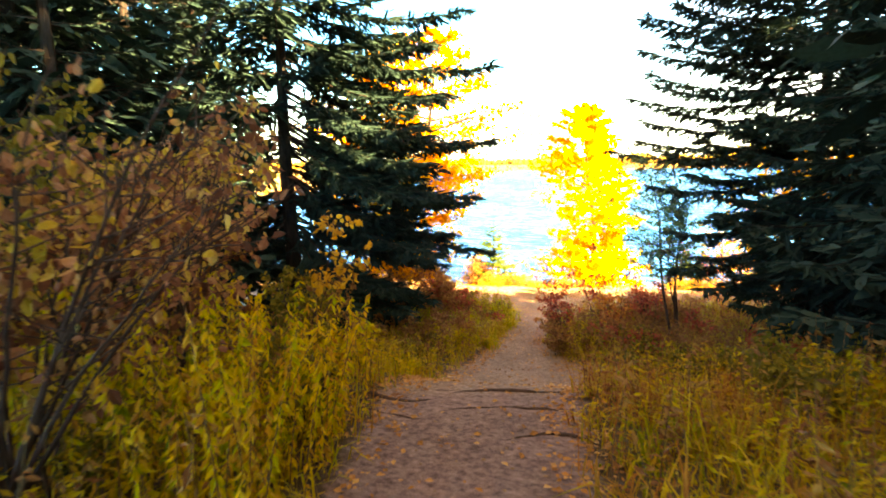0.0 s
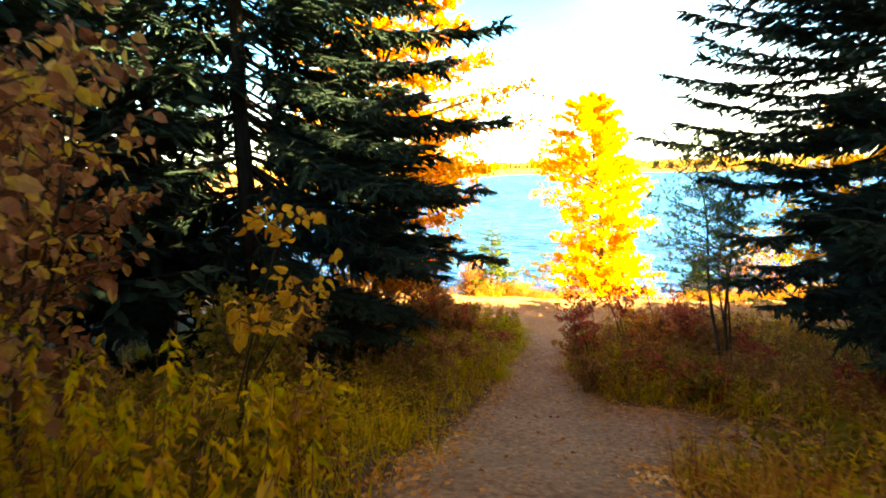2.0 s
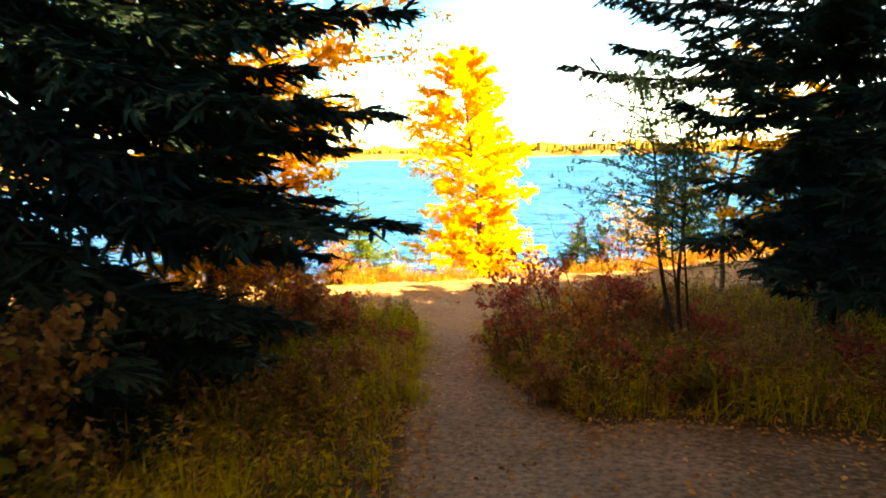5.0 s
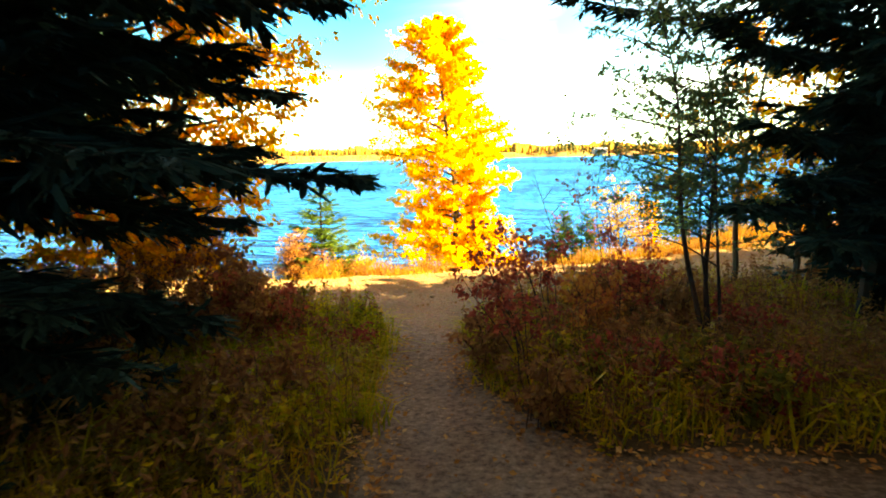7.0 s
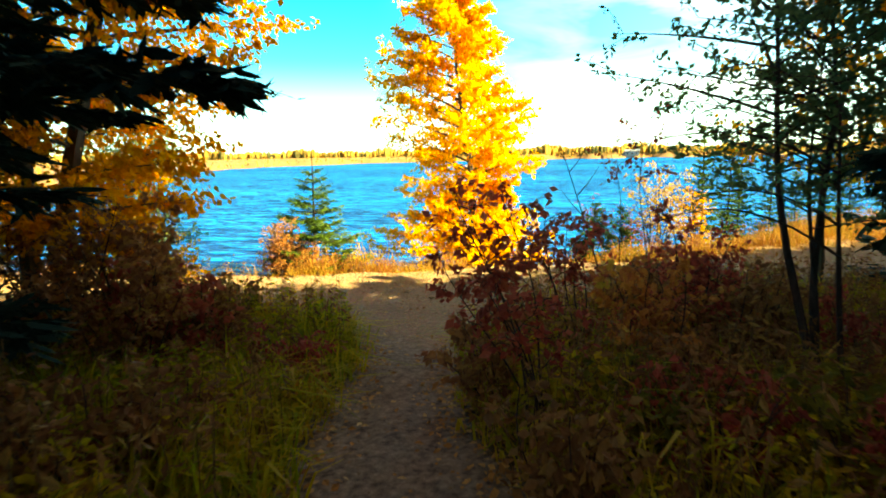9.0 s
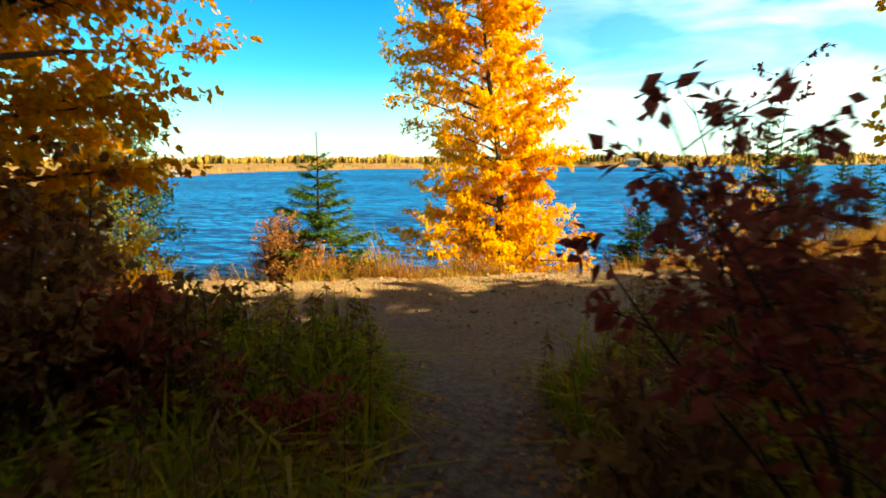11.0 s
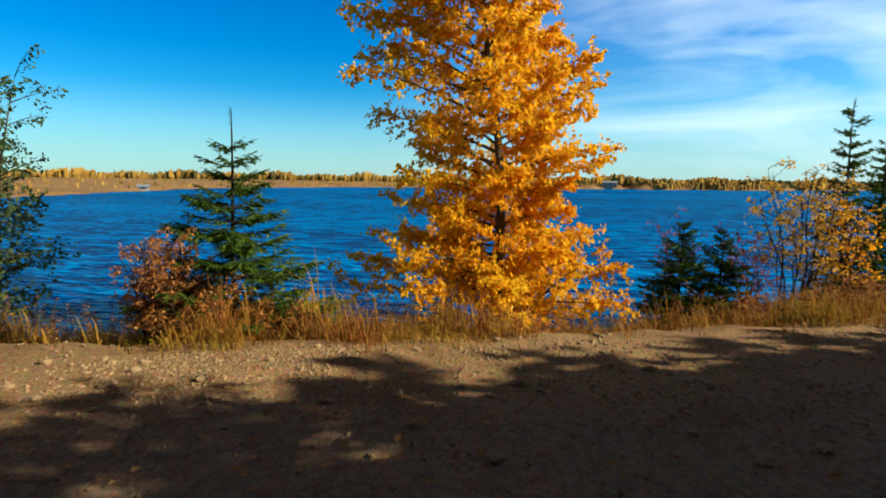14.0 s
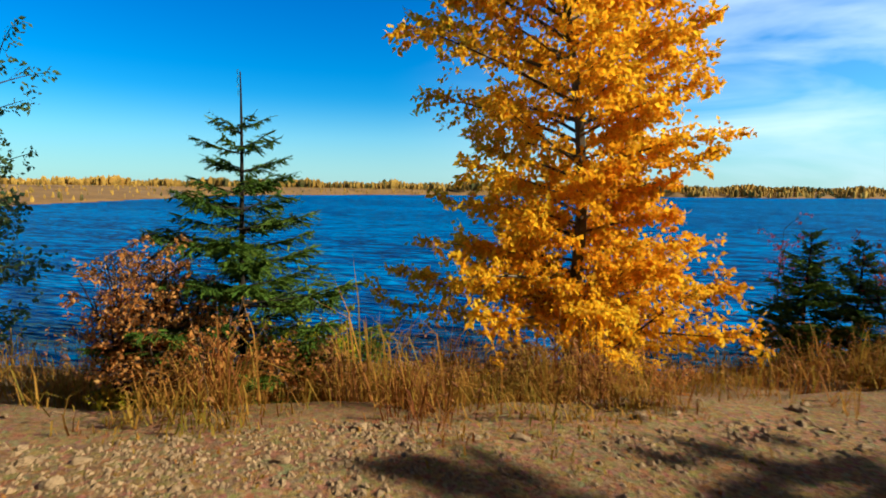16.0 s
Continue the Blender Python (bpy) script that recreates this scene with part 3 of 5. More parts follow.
def spruce(name, x, y, height, radius, seed, label, low=0.4, steps=26, per=6, detail=0.07, twig=0.42, droop=0.25, needle=0.05, mat=NEEDLE, lean=0.0, group="", power=0.8, trunk_r=None, gap=0.0, thick=0.045, tier=0.5, leader=0.0, prof=None, extra=(), coarse=False, fringe=10, forks=2, bare=None, fall=0.0):
    """A spruce: tapered trunk, whorls of drooping boughs, forked side twigs clothed with needles. bare: a span of bearings with few boughs. fall: how steeply the extra boughs slope down."""
    rng = np.random.default_rng(seed)
    root = thing(name, x, y, gz(x, y) - 0.05, label, "tree", group)
    wood, green = Geo(), Geo()
    up = np.array([0, 0, 1.0])
    tr = trunk_r or 0.02 * height
    zs = np.linspace(0, height, 14)
    wob = np.stack([lean * zs / height + 0.02 * np.sin(zs * 1.3 + seed), 0.02 * np.cos(zs * 1.1 + seed), zs], -1)
    tube(wood, wob, tr * (1 - zs / height) ** 0.85 + 0.006, 9)
    boughs = []
    for k in range(steps):
        f = k / (steps - 1)
        h0 = low + (height * 0.985 - leader - low) * f ** 1.08
        for q in range(per if f < 0.85 else max(3, per - 2)):
            h = h0 + rng.uniform(-tier, tier) * (height - low) / steps
            h = min(max(h, low * 0.8), height * 0.985)
            fr = 1 - (h - low) / (height - low)
            length = (prof(h) if prof else radius * max(fr, 0.02) ** power + 0.05) * rng.uniform(0.72, 1.12)
            if gap and rng.random() < gap:
                length *= rng.uniform(0.3, 0.7)
            az = rng.uniform(0, 2 * np.pi)
            if bare and bare[0] < math.degrees(az) % 360 < bare[1] and rng.random() < 0.75:
                continue
            boughs.append((h, az, length))
    plain = (detail, forks, fringe, thick, needle)
    fine = (detail * 0.68, 3, fringe + 5, thick * 0.85, needle * 0.85)
    for h, az, length, level, slope in [(*b, plain, 0.0) for b in boughs] + [(h + fall * r, radians(a), r, fine, fall) for h, a, r in extra]:
        detail, forks, fringe, thick, needle = level
        fr = min(1, 1 - (h - low) / (height - low))
        m = 4 if coarse else max(4, int(length / 0.22))
        t = np.linspace(0, 1, m)
        rise = 0.35 * (1 - fr) - droop * fr - slope
        zc = length * (rise * t - droop * 0.22 * np.sin(t * np.pi) + 0.09 * t ** 3)
        side = rng.normal() * 0.06 * length
        c, s_ = np.cos(az), np.sin(az)
        base = np.array([lean * h / height, 0, h])
        ax = np.stack([c * t * length - s_ * side * t * t, s_ * t * length + c * side * t * t, zc], -1) + base
        tube(wood, ax, np.linspace(0.011 * length ** 0.7 + 0.003, 0.002, m), 3 if coarse else 4)
        out, lat = np.array([c, s_, 0.0]), np.array([-s_, c, 0.0])
        # side twigs, longest in the bough's outer half, hanging further the older they are
        nt = max(4, int(length / detail))
        tt = np.repeat(np.linspace(0.16, 0.99, nt), 2)
        tt = np.clip(tt + rng.normal(size=len(tt)) * 0.012, 0.08, 1)
        p0 = np.stack([np.interp(tt, t, ax[:, i]) for i in range(3)], -1)
        sgn = np.tile([1, -1], nt)
        tl = np.minimum(twig if level is plain else twig * 0.8, length * 0.42) * (0.35 + 0.65 * np.sin(np.pi * np.clip(tt * 0.75 + 0.12, 0, 1))) * rng.uniform(0.55, 1.15, len(tt))
        spread = rng.uniform(0.5, 1.0, len(tt))
        sag = 0.1 + droop * max(fr, 0.5) * rng.uniform(0.2, 2.6, len(tt)) ** 1.6 * (1.15 - tt)
        td = unit(out * (1.05 - spread * 0.6)[:, None] + lat * (sgn * spread)[:, None] - up * sag[:, None] + rng.normal(size=(len(tt), 3)) * 0.2)
        fans = [(p0, td, tl)]
        for k in range(forks):
            u = rng.uniform(0.25, 0.75, len(tt))
            fd = unit(td + np.cross(td, up) * (rng.uniform(0.5, 0.9, len(tt)) * (1 if k % 2 else -1))[:, None] - up * rng.uniform(0.0, 0.5, len(tt))[:, None])
            fans.append((p0 + td * (tl * u)[:, None], fd, tl * rng.uniform(0.35, 0.6, len(tt))))
        tips = np.linspace(0.35, 1.0, max(3, int(length / (detail * 1.6))))
        fans.append((np.stack([np.interp(tips, t, ax[:, i]) for i in range(3)], -1), unit(out + lat * rng.normal(size=(len(tips), 1)) * 0.25 + up * (0.15 + rise)), np.full(len(tips), twig * 0.45)))
        for k, (p, d, ln) in enumerate(fans):
            n = len(p)
            for lay in (0.75,) if coarse or k else (0.75, 0.0):
                leaves(green, rng, p, d, ln, np.minimum(thick / ln, 0.6) * rng.uniform(0.7, 1.3, n), FINGER, FINGER_F, flat=lay)
            nn = fringe if k == 0 else max(2, fringe // 2)
            u = rng.uniform(0.08, 1.0, (n, nn))
            q = (p[:, None] + d[:, None] * (ln[:, None] * u)[..., None]).reshape(-1, 3)
            around = rng.normal(size=(n * nn, 3))
            nd = unit(np.repeat(d, nn, 0) * 0.9 + unit(around) * 0.85)
            leaves(green, rng, q, nd, needle * rng.uniform(0.7, 1.3, n * nn), rng.uniform(0.16, 0.3, n * nn), SPRAY, SPRAY_F)
    # leader
    top = np.stack([np.full(12, lean), np.zeros(12), np.linspace(height * 0.93, height, 12)], -1)
    leaves(green, rng, top, unit(rng.normal(size=(12, 3)) * 0.5 + up), needle, 0.35, SPRAY, SPRAY_F)
    wood.link("trunk", SPRUCE_BARK, root)
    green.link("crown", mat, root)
    return root


# ---- broad-leaved trees and shrubs ----
def woody(name, x, y, label, category, stems, limbs, twigs, per_twig, leaf, mat, bark, seed, shape=KITE, faces=KITE_F, group="", reach=None, lift=0.5, hang=0.4, sides=6, width=1.0, z=None, spread=0.35, start=0.12, turn=0.0, light=False, skew=None):
    """stems: (dx, dy, height, radius, tip dx, tip dy). reach: height share -> limb length."""
    rng = np.random.default_rng(seed)
    root = thing(name, x, y, (gz(x, y) if z is None else z) - 0.03, label, category, group, turn)
    wood, green = Geo(), Geo()
    for sx, sy, hgt, rad, tx, ty in stems:
        t = np.linspace(0, 1, 12)
        wig = 0.03 * hgt ** 0.7
        st = np.stack([sx + tx * t ** 1.4 + wig * np.sin(t * 7 + rng.uniform(0, 6)), sy + ty * t ** 1.4 + wig * np.sin(t * 6 + rng.uniform(0, 6)), hgt * t], -1)
        st[0] = (sx, sy, 0)
        tube(wood, st, rad * (1 - t) ** 0.8 + 0.003, sides)
        for k in range(limbs):
            f = min(start + (1 - start) * ((k + rng.random()) / limbs), 0.995)
            p0 = np.array([np.interp(f, t, st[:, i]) for i in range(3)])
            length = reach(f) * rng.uniform(0.7, 1.1)
            az = k * 2.399 + rng.uniform(-0.5, 0.5)
            if skew:
                length *= 1 + skew[1] * math.cos(az - radians(skew[0]))
            up = lift * (0.3 + 1.1 * f) * rng.uniform(0.6, 1.3)
            m = 3 if light else 7
            u = np.linspace(0, 1, m)
            d = np.array([np.cos(az), np.sin(az), 0])
            lat = np.array([-d[1], d[0], 0])
            cur = p0 + (d * (length * u)[:, None]) + np.array([0, 0, 1.0]) * (length * (up * u - 0.28 * up * u ** 2))[:, None] + lat * (rng.normal() * 0.12 * length * u ** 2)[:, None]
            tube(wood, cur, np.linspace(min(rad * 0.45, 0.012 * length + 0.004), 0.002, m), 3 if light else 4)
            for q in range(twigs):
                g = 0.18 + 0.82 * (q + rng.random()) / twigs
                b0 = np.array([np.interp(g, u, cur[:, i]) for i in range(3)])
                td = unit(d * rng.uniform(0.3, 1) + lat * rng.normal() * 0.9 + np.array([0, 0, rng.normal() * 0.45 + 0.15]))
                tl = length * spread * (1.15 - 0.6 * g) * rng.uniform(0.5, 1.2) + leaf
                if not light and (q % 2 == 0 or twigs < 6):
                    tube(wood, np.stack([b0, b0 + td * tl * 0.5 + [0, 0, 0.02], b0 + td * tl]), [0.004, 0.003, 0.0015], 3)
                a = rng.random(per_twig)
                pts = b0 + td * (tl * a)[:, None] + rng.normal(size=(per_twig, 3)) * leaf * 0.35
                dr = unit(td * 0.6 + rng.normal(size=(per_twig, 3)) * 0.7 + np.array([0, 0, -hang]))
                leaves(green, rng, pts, dr, leaf * rng.uniform(0.6, 1.25, per_twig), width, shape, faces)
    wood.link("trunk" if category == "tree" else "stem", bark, root)
    green.link("crown" if category == "tree" else "foliage", mat, root)
    return root


def bush(name, x, y, height, spread_r, seed, mat, label, n=9, limbs=7, twigs=4, per=5, leaf=0.06, lift=0.7, shape=KITE, faces=KITE_F, bark=TWIG_BARK, start=0.3, rad=0.014, lean=(0, 0), hang=0.4, group="", light=False):
    rng = np.random.default_rng(seed + 900)
    stems = []
    for i in range(n):
        a, r = rng.uniform(0, 6.28), rng.uniform(0.2, 1.0)
        stems.append((0.12 * np.cos(a), 0.12 * np.sin(a), height * rng.uniform(0.65, 1.0), rad * rng.uniform(0.7, 1.3), spread_r * r * np.cos(a) + lean[0], spread_r * r * np.sin(a) + lean[1]))
    return woody(name, x, y, label, "shrub", stems, limbs, twigs, per, leaf, mat, bark, seed, shape, faces, reach=lambda f: height * 0.24 * (1.1 - 0.6 * f), lift=lift, hang=hang, start=start, sides=3 if light else 5, group=group, light=light)


# ---- the wood ----
# the large spruce beside the trail and its neighbours
# strong low boughs that reach out over the trail, tier by tier
LOW_BOUGHS = [(2.7, 23, 4.85), (2.85, 4, 4.3), (2.9, 40, 3.9), (3.0, 63, 3.6), (3.45, 53, 4.65), (3.7, 18, 4.7), (3.6, 34, 3.9), (3.75, -4, 4.3), (3.55, 74, 3.8), (3.65, 96, 3.7), (3.0, 92, 3.5), (3.0, 112, 3.6),
              (2.0, -20, 3.3), (2.2, -75, 3.2), (1.9, -98, 3.2), (2.1, -6, 3.3), (2.3, -112, 3.3),
              (1.0, -30, 2.6), (0.9, -70, 2.5), (1.0, -5, 2.8), (1.1, 20, 3.0), (1.2, 45, 3.2), (1.0, -100, 2.4), (1.5, 30, 3.4), (1.6, 5, 3.3), (1.3, 62, 3.2)]
MID_BOUGHS = [(1.9 + 0.27 * k, 18 + (k * 37) % 70, 3.2 + 0.3 * (k % 4)) for k in range(19)]
HIGH_BOUGHS = [(4.1, 80, 3.9), (4.2, 102, 3.8), (4.2, 60, 3.4), (4.2, 30, 3.7), (4.3, 8, 4.1), (4.6, 24, 4.9), (4.8, -6, 4.4), (4.9, 46, 3.5), (4.9, 86, 3.7), (5.4, 14, 4.2), (5.5, 66, 3.4), (5.9, 29, 4.9), (6.1, 2, 4.2), (6.9, 20, 4.3), (7.0, 50, 3.4), (7.8, 25, 4.0)]
SIDE_BOUGHS = [(4.65, 199, 4.6), (5.75, 189, 4.2), (5.2, 212, 4.1), (4.0, 222, 4.2), (3.2, 232, 4.0), (6.6, 196, 3.9), (3.6, 240, 3.8), (4.6, 230, 4.2), (7.3, 192, 3.8), (2.5, 226, 3.9), (2.2, 244, 3.6), (6.0, 218, 4.0), (5.0, 248, 3.6), (7.0, 210, 4.1), (7.9, 203, 3.9), (8.5, 216, 3.7), (7.6, 228, 3.8), (6.4, 238, 3.7), (9.2, 206, 3.4), (9.8, 222, 3.2)]
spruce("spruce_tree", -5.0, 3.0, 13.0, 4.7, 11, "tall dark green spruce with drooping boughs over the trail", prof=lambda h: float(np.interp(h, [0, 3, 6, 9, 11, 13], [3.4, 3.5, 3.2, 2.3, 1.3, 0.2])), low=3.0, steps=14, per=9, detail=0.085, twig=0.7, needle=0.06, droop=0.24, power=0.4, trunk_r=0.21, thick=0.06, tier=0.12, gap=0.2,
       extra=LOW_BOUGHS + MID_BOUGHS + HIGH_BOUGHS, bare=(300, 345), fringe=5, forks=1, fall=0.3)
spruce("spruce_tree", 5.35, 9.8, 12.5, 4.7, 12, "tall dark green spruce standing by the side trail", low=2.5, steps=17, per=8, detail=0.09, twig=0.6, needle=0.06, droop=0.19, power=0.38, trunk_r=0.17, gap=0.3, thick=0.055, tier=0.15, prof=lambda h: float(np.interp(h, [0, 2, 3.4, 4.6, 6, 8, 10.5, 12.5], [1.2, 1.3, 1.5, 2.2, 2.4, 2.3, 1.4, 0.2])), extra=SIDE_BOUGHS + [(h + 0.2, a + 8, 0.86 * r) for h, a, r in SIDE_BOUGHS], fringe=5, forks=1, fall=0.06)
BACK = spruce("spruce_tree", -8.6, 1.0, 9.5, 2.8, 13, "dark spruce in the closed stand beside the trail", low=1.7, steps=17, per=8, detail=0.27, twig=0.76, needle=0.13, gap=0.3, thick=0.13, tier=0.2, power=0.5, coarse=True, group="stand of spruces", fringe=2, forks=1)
# trees beyond x = 8 are mostly unseen, added to block the sun
LEFT_STAND = [(-8.2, 2.9, 1.1, 15), (-10.5, 3.8, 1.2, 215), (-11.0, 4.5, 1.15, 70), (-9.0, -3.0, 1.2, 140), (-12.5, -1.0, 1.3, 200), (-16, 3, 1.1, 10), (-5.2, -1.6, 1.0, 255), (-14, -6, 1.3, 40), (-10, -9, 1.3, 80), (-6.7, 0.4, 1.1, 30), (-6.9, -3.8, 1.1, 280), (-7.7, -1.3, 1.35, 120), (-11.2, 0.9, 1.45, 300), (8.3, 6.6, 1.1, 20), (9.2, 1.4, 1.15, 60), (8.4, 3.3, 1.0, 200), (9.9, -2.6, 1.15, 140)]
RIGHT_STAND = [(7.4, 8.4, 1.15, 95), (9.4, 11.4, 1.0, 45), (9.0, 7.6, 1.25, 250), (8.2, 11.7, 1.05, 330), (10.8, 9.0, 0.85, 120), 
                         (10.2, 4.0, 1.2, 333), (12.6, 1.5, 1.85, 190), (13.8, 6.2, 1.2, 260), (9.6, -9.0, 1.2, 110), (11.0, -0.6, 1.65, 25), (11.4, -4.6, 1.6, 77)]
for px, py, sc, turn in LEFT_STAND + RIGHT_STAND:
    c = copy_thing(BACK, pose(px, py, gz(px, py) - 0.06, 0, 0, turn))
    c.scale = (sc, sc, sc)
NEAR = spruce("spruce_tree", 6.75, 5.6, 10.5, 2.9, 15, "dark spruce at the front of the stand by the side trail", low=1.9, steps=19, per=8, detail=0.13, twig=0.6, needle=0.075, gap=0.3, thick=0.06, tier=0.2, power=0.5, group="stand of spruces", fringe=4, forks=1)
c = copy_thing(NEAR, pose(5.75, 7.0, gz(5.75, 7.0) - 0.06, 0, 0, 222))
c.scale = (0.55, 0.55, 0.75)
# three more added out of view, to stop sun reaching the trail
for px, py, wide, high, turn in [(10.4, 6.6, 1.2, 1.3, 66), (12.0, 7.4, 1.2, 1.4, 190), (8.7, -0.9, 0.7, 1.2, 310)]:
    c = copy_thing(BACK, pose(px, py, gz(px, py) - 0.06, 0, 0, turn))
    c.scale = (wide, wide, high)
c = copy_thing(BACK, pose(6.1, 12.2, gz(6.1, 12.2) - 0.06, 0, 0, 140))
c.scale = (0.55, 0.55, 1.05)

# unseen spruces up the sunny side, added to cast shade on trail and track
FAR = spruce("spruce_tree", 12.0, 12.0, 9.5, 2.9, 14, "dark spruce out of view, added for its shade", low=0.5, steps=15, per=7, detail=0.34, twig=0.85, needle=0.24, thick=0.55, tier=0.4, power=0.6, coarse=True, group="deeper stand of spruces", fringe=1, forks=0)
for k in range(17):
    v = 12.0 + 1.25 * k
    s = min(9.35 + 0.24 * (v - 12), 11.4) + 0.3 * math.sin(k * 2.4)
    px, py = v * ALONG + s * ACROSS
    c = copy_thing(FAR, pose(px, py, gz(px, py) - 0.06, 0, 0, 47 * k))
    c.scale = (0.8, 0.8, 0.68 + 0.04 * math.sin(k * 1.7))
    if k % 3:
        px, py = (v + 0.6) * ALONG + (s - 1.1) * ACROSS
        c = copy_thing(FAR, pose(px, py, gz(px, py) - 0.06, 0, 0, 83 * k))
        c.scale = (0.95, 0.95, 0.62)
for px, py, sc, turn in [(8.7, 12.5, 0.72, 130), (9.9, 12.9, 0.75, 20), (13.4, 10.6, 0.95, 210), (18.6, 13.0, 1.0, 280), (15.8, 12.0, 0.9, 310), (13, -2.5, 1.8, 5), (6.2, -16, 1.3, 50), (15.5, 3.5, 1.9, 44), (16, 8.5, 1.2, 99), (15.0, -6.5, 1.9, 133), (17.5, 0.5, 2.1, 166), (18.5, 5.5, 1.5, 211), (19, -4, 1.6, 288), (12.2, -10, 1.4, 301), (20.5, 9.5, 1.2, 17), (22, 2.5, 1.6, 190)]:
    c = copy_thing(FAR, pose(px, py, gz(px, py) - 0.06, 0, 0, turn))
    c.scale = (sc, sc, sc)

# the orange poplar by the track
def poplar_reach(f):
    return float(np.interp(f, [0.1, 0.3, 0.5, 0.7, 0.9, 1.0], [1.5, 2.2, 2.7, 2.8, 1.5, 0.5]))


woody("poplar_tree", -5.3, 7.6, "orange-leaved poplar with two trunks beside the gravel track", "tree", [(0, 0, 8.5, 0.13, 1.1, 0.9), (-0.42, -0.1, 8.0, 0.12, -0.3, 0.3)],
      58, 20, 22, 0.095, ORANGE, ASPEN_BARK, 21, KITE, KITE_F, width=1.2, reach=poplar_reach, lift=0.32, hang=0.9, start=0.14)
for px, py, hgt, sd, lab in [(4.1, 12.4, 5.6, 22, "thin orange-leaved poplar behind the spruces"), (5.4, 13.2, 5.0, 24, "thin orange-leaved poplar behind the willow")]:
    woody("poplar_tree", px, py, lab, "tree", [(0, 0, hgt, 0.06, 0.3, 0.1)],
          26, 9, 9, 0.10, ORANGE, ASPEN_BARK, sd, BROAD, BROAD_F, reach=lambda f: 0.35 + 1.2 * math.sin(math.pi * min(1, 0.2 + 0.8 * f)), lift=0.45, hang=0.8, start=0.3)



# ---- the shore ----
def gold_reach(f):
    return float(np.interp(f, [0, 0.05, 0.11, 0.17, 0.25, 0.35, 0.45, 0.6, 0.75, 0.88, 1.0], [1.4, 2.7, 3.3, 2.3, 1.85, 2.2, 2.4, 2.1, 1.6, 1.1, 0.3]))


woody("poplar_tree", -3.2, 18.5, "golden-leaved young poplar at the water's edge", "tree", [(0, 0, 8.5, 0.12, -0.25, 0.0)],
      118, 22, 30, 0.094, GOLD, ASPEN_BARK, 31, KITE, KITE_F, width=1.15, reach=gold_reach, lift=0.5, hang=0.5, start=0.05, spread=0.3, skew=(196, 0.2))

bush("poplar_suckers", -3.0, 18.1, 2.2, 1.8, 32, GOLD, "golden sucker shoots round the foot of the poplar", n=20, limbs=9, twigs=5, per=9, leaf=0.085, start=0.3, hang=0.5)
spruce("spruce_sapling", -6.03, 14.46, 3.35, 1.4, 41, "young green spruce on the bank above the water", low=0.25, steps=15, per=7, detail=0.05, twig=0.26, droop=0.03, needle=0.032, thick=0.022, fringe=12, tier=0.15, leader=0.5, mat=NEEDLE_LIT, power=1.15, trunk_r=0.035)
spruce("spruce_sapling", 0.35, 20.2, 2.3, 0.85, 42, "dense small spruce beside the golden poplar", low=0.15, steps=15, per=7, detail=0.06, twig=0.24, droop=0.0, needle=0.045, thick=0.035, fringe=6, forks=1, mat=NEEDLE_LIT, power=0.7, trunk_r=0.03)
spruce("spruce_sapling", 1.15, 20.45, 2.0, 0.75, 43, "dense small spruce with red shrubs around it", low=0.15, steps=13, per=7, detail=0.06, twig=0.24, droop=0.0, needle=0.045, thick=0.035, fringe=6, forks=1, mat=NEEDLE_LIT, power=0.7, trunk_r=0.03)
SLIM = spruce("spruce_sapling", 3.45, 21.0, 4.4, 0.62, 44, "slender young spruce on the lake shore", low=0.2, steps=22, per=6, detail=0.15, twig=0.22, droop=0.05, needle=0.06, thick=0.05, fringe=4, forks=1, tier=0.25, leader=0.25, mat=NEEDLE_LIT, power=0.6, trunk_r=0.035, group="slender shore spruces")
for px, py, sc, turn in [(4.25, 21.5, 0.82, 90), (4.75, 22.6, 0.85, 190), (5.6, 22.4, 0.66, 30), (6.4, 22.8, 0.55, 250), (7.4, 23.6, 0.95, 140), (8.3, 24.2, 0.7, 320), (9.4, 24.6, 1.0, 200)]:
    c = copy_thing(SLIM, pose(px, py, gz(px, py) - 0.05, 0, 0, turn))
    c.scale = (sc, sc, sc)


bush("shore_shrub", 2.1, 19.2, 2.9, 0.75, 51, YELLOW, "airy yellow-leaved shrub on the bank", n=12, limbs=9, leaf=0.07, start=0.35)
bush("shore_shrub", 3.0, 19.6, 2.4, 0.6, 52, ORANGE, "orange-brown shrub on the bank", n=9, leaf=0.06)
bush("shore_shrub", 0.2, 20.9, 2.5, 0.35, 53, PINK, "crimson-leaved slender shrub behind the small spruce", n=4, limbs=6, twigs=3, leaf=0.06, start=0.55)
bush("shore_shrub", 1.7, 20.3, 1.9, 0.5, 54, RED, "dark red shrub beside the small spruces", n=6, leaf=0.06, start=0.4)
bush("shore_shrub", -6.5, 13.62, 1.6, 0.38, 55, TAWNY, "tall rust-orange shrub at the foot of the young spruce", n=26, limbs=9, per=6, leaf=0.042, start=0.15)
bush("shore_shrub", -6.1, 13.7, 1.15, 0.5, 56, TAWNY, "rust-orange shrub on the bank", n=14, leaf=0.045, start=0.15)
bush("shore_shrub", -5.4, 14.5, 0.9, 0.5, 57, LUSH, "low yellow-green shrub on the bank", n=9, leaf=0.05, start=0.15)
bush("willow_shrub", -12.0, 15.2, 5.2, 1.5, 58, WILLOW, "tall grey-green willow at the water's edge", n=9, limbs=22, twigs=6, per=8, leaf=0.10, start=0.12, rad=0.035)
bush("willow_shrub", -10.8, 13.6, 2.4, 0.9, 59, OLIVE, "olive willow shrub beside the tall willow", n=9, limbs=10, leaf=0.08, start=0.15)

